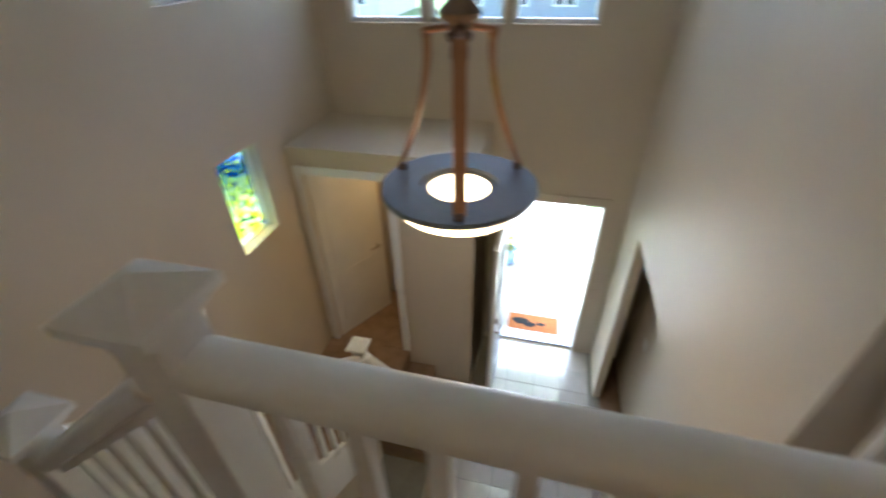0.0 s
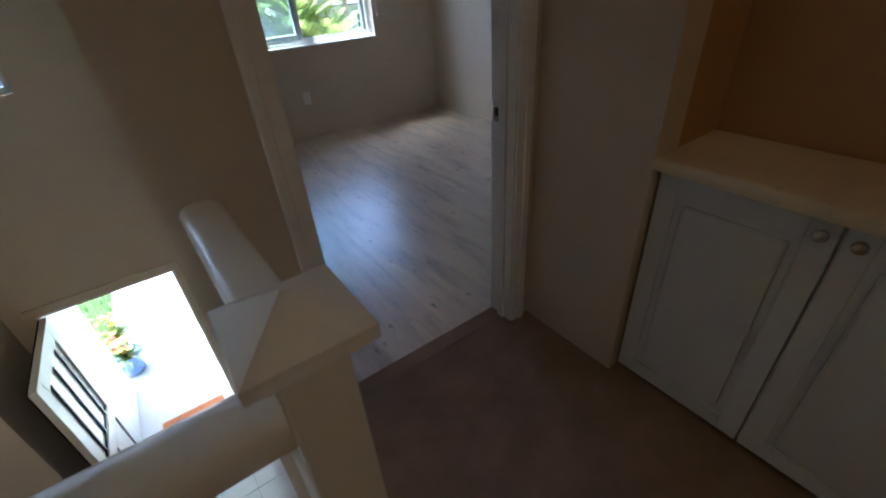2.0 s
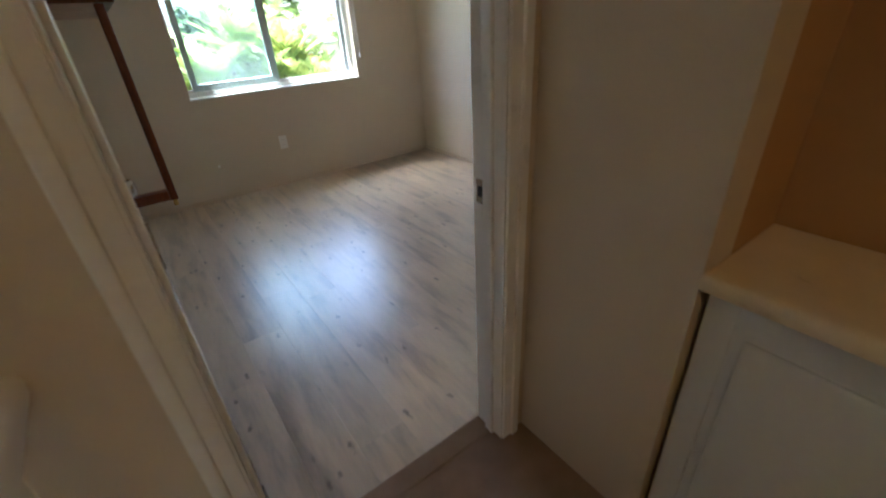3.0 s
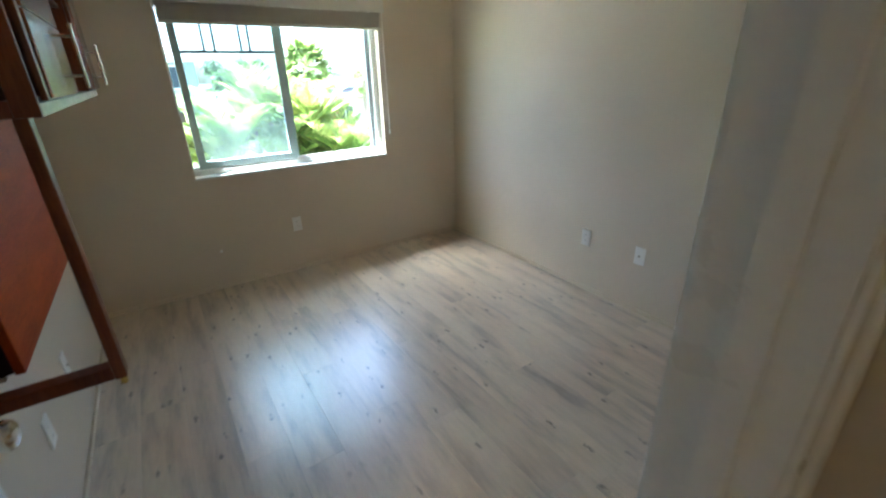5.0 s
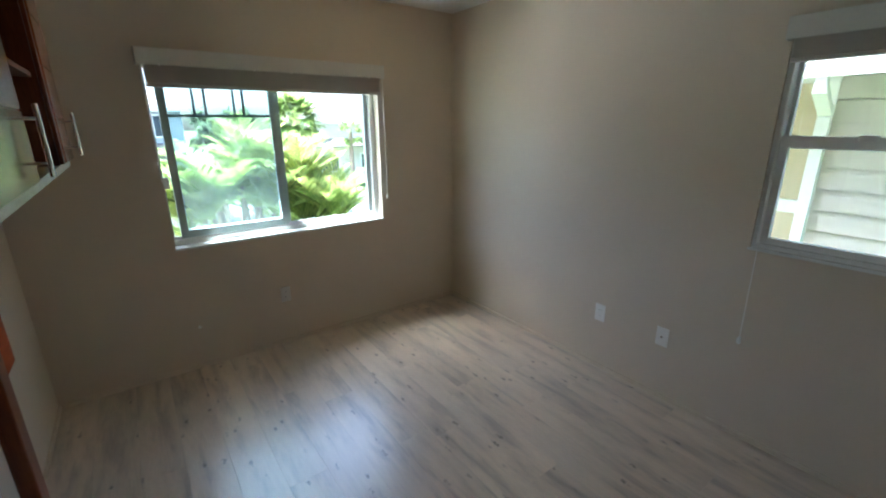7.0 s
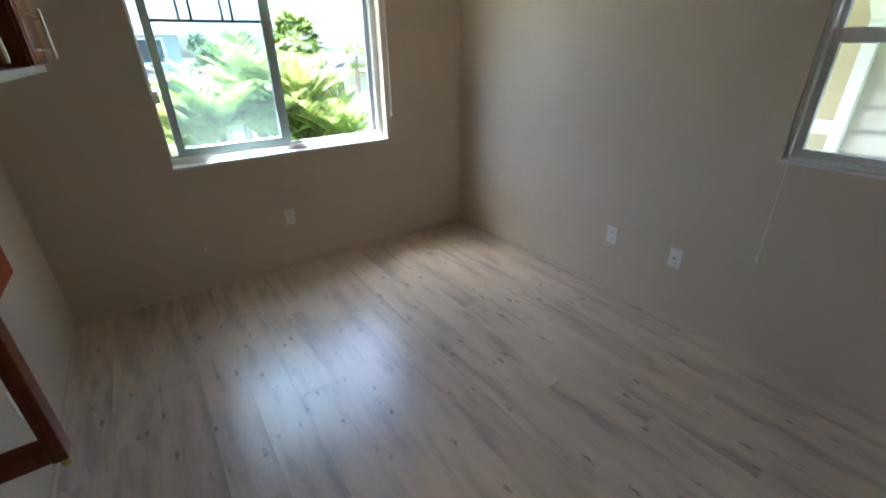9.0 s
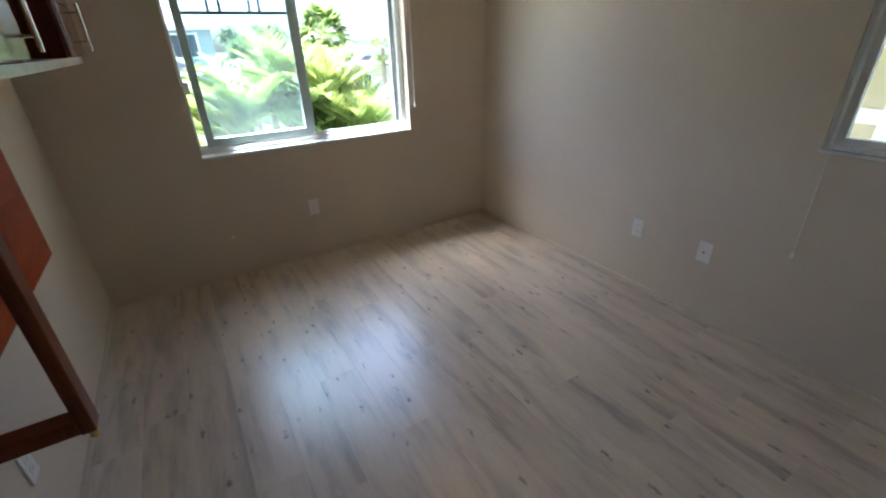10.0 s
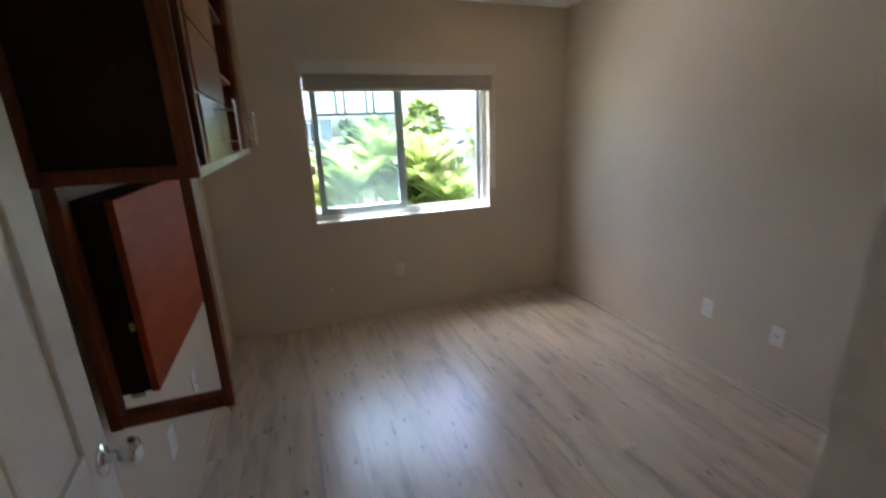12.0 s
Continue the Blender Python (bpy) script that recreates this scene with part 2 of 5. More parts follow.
WALL = plain("tan_wall_paint", (0.635, 0.55, 0.43), 0.5, 0.05, 1.3, 260, 0.22, spec=0.45, depth=0.0012)
# wall colour pushed to ochre, warm lamp light put into the base colour
NICHE_WARM = plain("ochre_warm_light_tint", (0.46, 0.27, 0.11), 0.55, 0.05, 1.3, 260, 0.22, spec=0.4, depth=0.0012)
CEIL = plain("white_ceiling_paint", (0.80, 0.78, 0.74), 0.8, 0.03, 1.5, 180, 0.3, depth=0.002)
TRIM = plain("white_semigloss_paint", (0.85, 0.84, 0.82), 0.30, 0.05, 4.0, 60, 0.08)
DOORP = plain("white_door_paint", (0.76, 0.745, 0.71), 0.38, 0.05, 3.0, 90, 0.1)
CABP = plain("white_cabinet_thermofoil", (0.62, 0.63, 0.64), 0.4, 0.04, 3.0, 60, 0.06)
COUNTER = plain("cream_solid_counter", (0.66, 0.56, 0.40), 0.3, 0.07, 8.0, 90, 0.04)
CARPET = plain("brown_cut_pile_carpet", (0.36, 0.255, 0.185), 0.95, 0.22, 7.0, 420, 0.9, spec=0.1, depth=0.006)
TILE = plain("pale_grey_floor_tile", (0.56, 0.54, 0.51), 0.09, 0.1, 5.0, 60, 0.02, spec=1.0)
for key, val in (("Coat Weight", 1.0), ("Coat Roughness", 0.05)):
    TILE.node_tree.nodes["Principled BSDF"].inputs[key].default_value = val
GROUT = plain("grey_grout", (0.3, 0.29, 0.27), 0.9, 0.15, 8.0, 200, 0.4)
LAMINATE = laminate()
CHERRY = wood("cherry_cabinet_wood", (0.075, 0.017, 0.004), (0.22, 0.055, 0.012), (14, 14, 1.2), 0.38, coat=0.04, spec=0.3)
CHERRY_FLAT = wood("cherry_desk_veneer", (0.21, 0.032, 0.004), (0.38, 0.068, 0.008), (14, 1.2, 5), 0.5, spec=0.1)
# near-black wood, the shade of gaps and recesses put into its colour
SHADEWOOD = wood("shade_dark_wood", (0.015, 0.006, 0.004), (0.03, 0.009, 0.005), (10, 10, 1.2), 0.6, spec=0.15)
PALEWOOD = wood("pale_edge_wood", (0.26, 0.17, 0.09), (0.42, 0.31, 0.19), (5, 1.2, 5), 0.45)
NICKEL = plain("satin_nickel", (0.62, 0.58, 0.52), 0.22, 0.05, 20, 300, 0.03, metal=1.0)
CHROME = plain("polished_chrome", (0.75, 0.75, 0.75), 0.08, 0.02, 20, 300, 0.0, metal=1.0)
BRONZE = plain("brushed_bronze", (0.22, 0.145, 0.10), 0.5, 0.15, 12, 200, 0.06, metal=1.0)
COPPER = plain("copper_strap", (0.42, 0.22, 0.12), 0.4, 0.1, 12, 200, 0.05, metal=1.0)
PEWTER = plain("grey_pewter_disc", (0.19, 0.195, 0.20), 0.6, 0.1, 9, 150, 0.05, metal=0.3)
VINYL = plain("white_window_vinyl", (0.78, 0.78, 0.75), 0.35, 0.03, 5, 80, 0.03)
SASH = plain("grey_green_sash_vinyl", (0.40, 0.47, 0.45), 0.35, 0.04, 6, 100, 0.04)
VALANCE = plain("grey_beige_valance", (0.62, 0.61, 0.56), 0.45, 0.05, 6, 80, 0.03)
MUNTIN = plain("dark_teal_muntin", (0.07, 0.12, 0.12), 0.4, 0.06, 8, 120, 0.05)
ALU = plain("grey_window_aluminium", (0.42, 0.43, 0.43), 0.35, 0.06, 8, 120, 0.05, metal=0.7)
PLASTIC = plain("white_switch_plastic", (0.82, 0.80, 0.76), 0.35, 0.02, 6, 80, 0.0)
BLACK = plain("black_plastic", (0.02, 0.02, 0.02), 0.4, 0.1, 10, 80, 0.05)
BLIND = plain("beige_blind_slat", (0.50, 0.46, 0.40), 0.5, 0.08, 9, 60, 0.05)
PANE = glass("clear_window_glass", (0.98, 0.99, 0.99))
PANE_GREEN = glass("dusty_greenish_glass", (0.88, 0.96, 0.95), 0.0, 0.012)
STAIN = stained()
FROST = plain("pale_frosted_glass", (0.82, 0.85, 0.84), 0.25, 0.05, 6, 60, 0.1)
BULB = glow("warm_frosted_bulb", (1.0, 0.64, 0.28), 0.85)
DOME = glow("warm_glass_dome", (1.0, 0.51, 0.18), 0.32)
DOME_HALL = glow("orange_glass_dome", (1.0, 0.56, 0.18), 0.8)
PUCK = glow("warm_niche_light", (1.0, 0.52, 0.15), 2.6)
CONCRETE = plain("pale_concrete", (0.60, 0.57, 0.53), 0.85, 0.12, 2.0, 90, 0.4, depth=0.003)
ASPHALT = plain("grey_asphalt", (0.07, 0.07, 0.07), 0.9, 0.15, 1.0, 120, 0.5)
LAWN = plain("lawn_soil", (0.09, 0.14, 0.035), 0.95, 0.3, 1.5, 40, 0.8, depth=0.02)
GRASS = leaf("grass_blade", (0.06, 0.13, 0.02), (0.16, 0.26, 0.05))
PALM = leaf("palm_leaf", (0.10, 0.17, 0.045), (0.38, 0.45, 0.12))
# lighter, yellower copy of the palm leaf, sunlight put into its colour
PALM_SUN = leaf("palm_leaf_sun_tint", (0.16, 0.22, 0.05), (0.52, 0.54, 0.16))
TREE_LEAF = leaf("tree_leaf", (0.05, 0.09, 0.04), (0.15, 0.20, 0.08))
BARK = plain("grey_palm_bark", (0.22, 0.17, 0.12), 0.9, 0.25, 6.0, 40, 0.8, depth=0.02)
SIDING = plain("cream_siding_paint", (0.56, 0.52, 0.46), 0.6, 0.05, 2.0, 80, 0.15)
SIDING_Y = plain("yellow_siding_paint", (0.50, 0.42, 0.28), 0.6, 0.05, 2.0, 80, 0.15)
OUTTRIM = plain("white_outdoor_paint", (0.78, 0.77, 0.74), 0.5, 0.04, 3.0, 80, 0.1)
STUCCO = plain("pale_stucco", (0.60, 0.55, 0.47), 0.85, 0.08, 2.0, 60, 0.5, depth=0.004)
GREYHOUSE = plain("blue_grey_house_paint", (0.30, 0.32, 0.33), 0.8, 0.08, 2.0, 60, 0.4, depth=0.004)
ROOF = plain("grey_roof_shingle", (0.16, 0.14, 0.13), 0.9, 0.25, 3.0, 30, 0.6, depth=0.02)
DARKPANE = plain("dark_far_window", (0.05, 0.06, 0.07), 0.08, 0.1, 3.0, 20, 0.0)
MAT_O = plain("orange_coir_mat", (0.48, 0.17, 0.05), 0.95, 0.3, 20.0, 300, 0.8, depth=0.006)
MAT_B = plain("black_mat_print", (0.03, 0.03, 0.035), 0.95, 0.2, 20.0, 300, 0.8, depth=0.004)
CARPAINT = plain("white_car_paint", (0.82, 0.82, 0.82), 0.18, 0.02, 3.0, 60, 0.0)
BLUEPOT = plain("blue_glazed_pot", (0.10, 0.16, 0.32), 0.25, 0.2, 8.0, 60, 0.1)
RED = leaf("red_petal", (0.5, 0.03, 0.02), (0.7, 0.12, 0.03))
YELLOW = leaf("yellow_petal", (0.75, 0.5, 0.03), (0.85, 0.65, 0.08))
GLOSSY = wood("glossy_cherry_board", (0.15, 0.04, 0.014), (0.30, 0.10, 0.03), (10, 1.2, 10), 0.2, coat=0.25)
BRASS = plain("worn_brass", (0.55, 0.38, 0.12), 0.3, 0.1, 15, 200, 0.05, metal=1.0)
BLUEGREY = plain("blue_grey_louvre", (0.16, 0.20, 0.26), 0.5, 0.08, 8, 60, 0.05)

# ---- the large structure ----
# upper floor at 0, foyer floor at -2.7, ceilings at 2.5
FOYER = -2.7
wall("wall_bedroom_north", "y", 5.29, 5.44, 2.25, 5.495, -0.30, 2.5, WALL, "tan painted bedroom wall with a wide sliding window", [(3.11, 4.61, 0.86, 2.0)])
wall("wall_bedroom_east", "x", 5.345, 5.495, 1.94, 5.29, -0.30, 2.5, WALL, "tan painted bedroom wall with a small hung window", [(2.31, 2.895, 1.03, 2.0)])
wall("wall_stair_east", "x", 2.285, 2.37, 1.94, 4.78, FOYER, 2.5, WALL, "tall tan wall beside the stairwell over a wide opening", [(1.9, 4.15, FOYER - 1, -0.58)])
wall("wall_bedroom_west", "x", 2.27, 2.37, 4.93, 5.29, -0.30, 2.5, WALL, "tan painted bedroom wall in the window corner")
wall("wall_bedroom_south", "y", 1.94, 2.055, 2.37, 5.345, -0.30, 2.5, WALL, "tan wall with the bedroom doorway in it", [(2.585, 3.371, -0.004, 2.05)])
wall("wall_hall_east", "x", 3.46, 3.58, 1.486, 1.94, 0.0, 2.5, WALL, "short tan wall beside the bedroom door")
# the three niche walls carry the warm lamp light as ochre colour
wall("wall_niche_side", "y", 1.486, 1.55, 3.58, 3.86, 0.0, 2.5, NICHE_WARM, "side wall of the cabinet niche, warm light coloured in as ochre")
wall("wall_niche_back", "x", 3.80, 3.86, 0.55, 1.486, 0.0, 2.5, NICHE_WARM, "back wall of the cabinet niche, warm light coloured in as ochre")
wall("wall_niche_end", "y", 0.49, 0.55, 3.58, 3.86, 0.0, 2.5, NICHE_WARM, "end wall of the cabinet niche, warm light coloured in as ochre")
wall("wall_hall_end", "x", 3.46, 3.58, -1.32, 0.55, 0.0, 2.5, WALL, "tan hall wall beyond the cabinet")
wall("wall_hall_south", "y", -1.32, -1.2, 0.80, 3.46, 0.0, 2.5, WALL, "tan wall at the end of the hall")
wall("wall_hall_west", "x", 0.80, 0.92, -1.2, 0.18, 0.0, 2.5, WALL, "tan wall beside the top of the stairs")
wall("wall_stair_south", "y", 0.18, 0.3, -0.8, 1.3, FOYER, 2.5, WALL, "tan wall along the upper flight of stairs")
wall("wall_foyer_west", "x", -0.80, -0.65, 0.3, 4.78, FOYER, 2.5, WALL, "tall tan foyer wall with a stained glass window", [(3.12, 3.57, -0.46, 0.26), (3.10, 3.54, 1.18, 1.95)])
FRONT_HOLES = [(1.11, 2.08, FOYER, -0.64), (-0.33, 0.32, 0.895, 1.8), (0.385, 1.005, 0.895, 1.8), (1.07, 1.73, 0.895, 1.8)]
wall("wall_foyer_front", "y", 4.78, 4.93, -0.80, 2.37, FOYER - 0.15, 2.5, WALL, "two-storey tan front wall with three high windows and the entrance", FRONT_HOLES)
wall("wall_closet_front", "y", 3.90, 4.0, -0.65, 0.95, FOYER, 0.07, WALL, "tan closet front below a plant ledge", [(-0.55, 0.22, FOYER - 1, -0.13)])
wall("wall_closet_side", "x", 0.85, 0.95, 4.0, 4.78, FOYER, 0.07, WALL, "tan side of the closet beside the front door")
solid("ledge", box(-0.65, 0.955, 3.89, 4.78, 0.07, 0.10, 0.003), WALL, "tan painted ledge on top of the foyer closet", "ledge")
solid("floor_closet", bm_box(box(-0.65, 0.85, 4.0, 4.78, -2.26, -2.155), -0.55, 0.22, 3.9, 4.0, -2.26, -2.156), CARPET, "brown carpet inside the foyer closet", "carpet")
wall("wall_lower_south", "y", -0.62, -0.5, 1.3, 5.5, FOYER, -0.30, WALL, "plain wall behind the foyer")
wall("wall_lower_west", "x", 1.18, 1.3, -0.5, 0.18, FOYER, -0.30, WALL, "plain wall under the hall")
wall("wall_passage", "x", 2.58, 2.68, -0.5, 4.78, FOYER, -0.34, WALL, "tan passage wall beyond the foyer opening")
wall("wall_living_east", "x", 5.4, 5.495, -0.5, 4.78, FOYER, -0.30, WALL, "tan living room wall")
wall("wall_living_front", "y", 4.78, 5.44, 2.37, 5.495, FOYER, -0.30, WALL, "tan living room wall facing the street")
solid("ceiling", box(-0.80, 5.495, -1.32, 5.44, 2.5, 2.62), CEIL, "white textured ceiling", "ceiling")
solid("roof_eave", box(-2.2, 6.9, -1.8, 5.86, 2.62, 2.74), ROOF, "overhanging eave of the house roof", "roof")
solid("ceiling_living", box(2.37, 5.4, -0.5, 4.78, -0.34, -0.30), CEIL, "white living room ceiling", "ceiling")

# floors
hall = bmesh.new()
bm_box(hall, 0.93, 3.86, -1.2, 1.34, -0.28, 0.0)
bm_box(hall, 2.345, 3.58, 1.34, 1.985, -0.28, 0.0)
solid("floor_hall", hall, CARPET, "brown carpet on the upstairs hall", "carpet")
solid("floor_bedroom", box(2.37, 5.345, 2.055, 5.29, -0.28, -0.009), GROUT, "bedroom floor under the laminate", "floor")
solid("floor_foyer", box(0.22, 2.37, -0.5, 4.78, FOYER - 0.15, FOYER - 0.009), GROUT, "grouted bed of the foyer tiles", "floor")
solid("floor_living", box(2.37, 5.4, -0.5, 4.78, FOYER - 0.15, FOYER - 0.004), CARPET, "brown carpet in the living room", "carpet")
solid("floor_threshold", box(2.585, 3.371, 1.985, 2.06, -0.012, 0.004, 0.003), CARPET, "carpet edge strip in the bedroom doorway", "threshold")
fascia = bmesh.new()
bm_box(fascia, 0.93, 2.345, 1.34, 1.362, -0.32, 0.02, 0.003)
bm_box(fascia, 2.323, 2.345, 1.362, 1.94, -0.32, 0.02, 0.003)
solid("trim_floor_edge", fascia, TRIM, "white painted fascia along the hall floor edge", "trim")
under = box(0.93, 2.323, -0.5, 1.34, -0.31, -0.28)
solid("ceiling_foyer", under, CEIL, "white ceiling under the upstairs hall", "ceiling")

# base boards
for nm, b in (("baseboard_north", (2.37, 5.345, 5.277, 5.29)), ("baseboard_east", (5.332, 5.345, 2.055, 5.277)), ("baseboard_west", (2.37, 2.383, 2.055, 5.277))):
    solid(nm, box(*b, 0.0, 0.028, 0.004), WALL, "low tan-painted floor moulding", "baseboard")


# ---- stairs ----
RISE, GO = 0.18, 0.25
STEP2 = 0.2075          # going of the lower flight
SX = 0.26               # open side of the lower flight


def stairs():
    st = thing("staircase", (0.0, 1.3, FOYER), "brown carpeted stairs turning twice down to the foyer", "stairs", kind="structure")
    for k in range(1, 3):
        x1 = 0.93 - (k - 1) * GO
        part("step", box(x1 - GO, x1 - 0.001, 0.3, 1.28, -k * RISE - 0.2, -k * RISE, 0.012), CARPET, st)
    part("landing", box(-0.65, 0.43, 0.3, 1.34, -3 * RISE - 0.25, -3 * RISE, 0.01), CARPET, st)
    for k in range(1, 9):
        y0 = 1.34 + (k - 1) * STEP2
        z = -3 * RISE - k * RISE
        part("step", box(-0.65, SX, y0, y0 + STEP2, z - 0.22, z, 0.012), CARPET, st)
    z = -12 * RISE
    part("landing", box(-0.65, SX + 0.02, 3.0, 3.9, FOYER, z, 0.01), CARPET, st)
    for k in range(1, 3):
        x0 = SX + 0.02 + (k - 1) * 0.28
        part("step", box(x0, x0 + 0.28, 3.0, 3.9, FOYER, z - k * RISE, 0.012), CARPET, st)
    prof = [(-0.02, -0.30), (0.02, -0.30), (0.02, 0.06), (-0.02, 0.06)]
    part("stringer", sweep(prof, [(0.91, 1.30, -0.06), (0.40, 1.30, -0.45)]), TRIM, st, "white painted stair stringer")
    part("stringer", sweep(prof, [(SX + 0.01, 1.36, -0.70), (SX + 0.01, 3.0, -2.08)]), TRIM, st, "white painted stair stringer")
    side = bmesh.new()
    outline = ((1.34, FOYER), (3.0, FOYER), (3.0, -2.36), (1.34, -0.98))
    faces = [[side.verts.new((x, y, z)) for y, z in outline] for x in (SX - 0.09, SX - 0.012)]
    side.faces.new(faces[0])
    side.faces.new(list(reversed(faces[1])))
    for k in range(4):
        side.faces.new((faces[0][k], faces[0][(k + 1) % 4], faces[1][(k + 1) % 4], faces[1][k]))
    part("side_wall", side, WALL, st, "tan wall under the stairs")
    part("side_wall", box(SX - 0.012, 0.93, 1.26, 1.335, FOYER, -0.60), WALL, st, "tan wall under the landing")


stairs()

RAIL = [(-0.029, -0.058), (0.029, -0.058), (0.031, -0.036), (0.043, -0.030), (0.046, -0.008), (0.040, 0.006), (0.026, 0.014), (0, 0.017), (-0.026, 0.014), (-0.040, 0.006), (-0.046, -0.008), (-0.043, -0.030), (-0.031, -0.036)]


def newel(x, y, z0, top, parent):
    """A square newel post with a base block and an overhanging pyramid cap."""
    p = part("newel_post", box(x - 0.044, x + 0.044, y - 0.044, y + 0.044, z0, top - 0.02, 0.004), TRIM, parent)
    part("base_block", box(x - 0.055, x + 0.055, y - 0.055, y + 0.055, z0, z0 + 0.09, 0.005), TRIM, p)
    cap = bmesh.new()
    bm_box(cap, x - 0.055, x + 0.055, y - 0.055, y + 0.055, top - 0.04, top - 0.018, 0.003)
    w, lo, hi, tip = 0.0735, top - 0.018, top + 0.002, top + 0.042
    ring = [[cap.verts.new((x + sx * w, y + sy * w, zz)) for sx, sy in ((-1, -1), (1, -1), (1, 1), (-1, 1))] for zz in (lo, hi)]
    apex = cap.verts.new((x, y, tip))
    cap.faces.new(list(reversed(ring[0])))
    for k in range(4):
        cap.faces.new((ring[0][k], ring[0][(k + 1) % 4], ring[1][(k + 1) % 4], ring[1][k]))
        cap.faces.new((ring[1][k], ring[1][(k + 1) % 4], apex))
    part("newel_cap", cap, TRIM, p, "pyramid cap")
    return p


def rail_run(a, b, foot_a, foot_b, parent, count, shoe=True):
    """A moulded handrail from a to b with square balusters down to the feet."""
    part("handrail", sweep(RAIL, [a, b]), TRIM, parent, "rounded white handrail", smooth=True)
    a, b = Vector(a), Vector(b)
    for k in range(count):
        f = (k + 1) / (count + 1)
        p = a.lerp(b, f)
        z0 = foot_a + (foot_b - foot_a) * f
        part("baluster", box(p.x - 0.016, p.x + 0.016, p.y - 0.016, p.y + 0.016, z0, p.z - 0.05, 0.002), TRIM, parent)
    if shoe:
        part("shoe_rail", sweep([(-0.03, 0), (0.03, 0), (0.024, 0.022), (-0.024, 0.022)], [(a.x, a.y, foot_a - 0.004), (b.x, b.y, foot_b - 0.004)]), TRIM, parent)


NB, NA = (2.379, 1.296), (0.931, 1.306)
guard = thing("hall_railing", (NB[0], NB[1], 0.0), "white painted guard railing with square balusters and capped newels", "railing")
newel(*NB, 0.0, 1.038, guard)
newel(*NA, 0.0, 1.033, guard)
rail_run((NA[0] + 0.044, NA[1], 0.925), (NB[0] - 0.044, NB[1], 0.93), 0.0, 0.0, guard, 10)
rail_run((NB[0], NB[1] + 0.044, 0.932), (NB[0] - 0.02, 1.94, 0.936), 0.0, 0.0, guard, 4)
stair_rail = thing("stair_railing", (SX, 1.30, -3 * RISE), "white painted stair railing stepping down to the foyer", "railing")
newel(0.33, 1.30, -3 * RISE, 0.53, stair_rail)
newel(SX - 0.03, 2.97, -12 * RISE, -1.06, stair_rail)
newel(0.84, 3.04, FOYER, -1.70, stair_rail)
rail_run((NA[0] - 0.044, 1.30, 0.88), (0.374, 1.30, 0.44), -0.04, -0.42, stair_rail, 5, False)
rail_run((0.30, 1.344, 0.40), (SX - 0.03, 2.926, -1.16), -0.66, -2.0, stair_rail, 13, False)
rail_run((SX + 0.014, 2.98, -1.20), (0.796, 3.04, -1.76), -2.10, -2.52, stair_rail, 4)

# ---- openings: casings, doors and windows ----
def casing_strip(bm, x0, x1, y0, y1, z0, z1):
    bm_box(bm, x0, x1, y0, y1, z0, z1, 0.006)


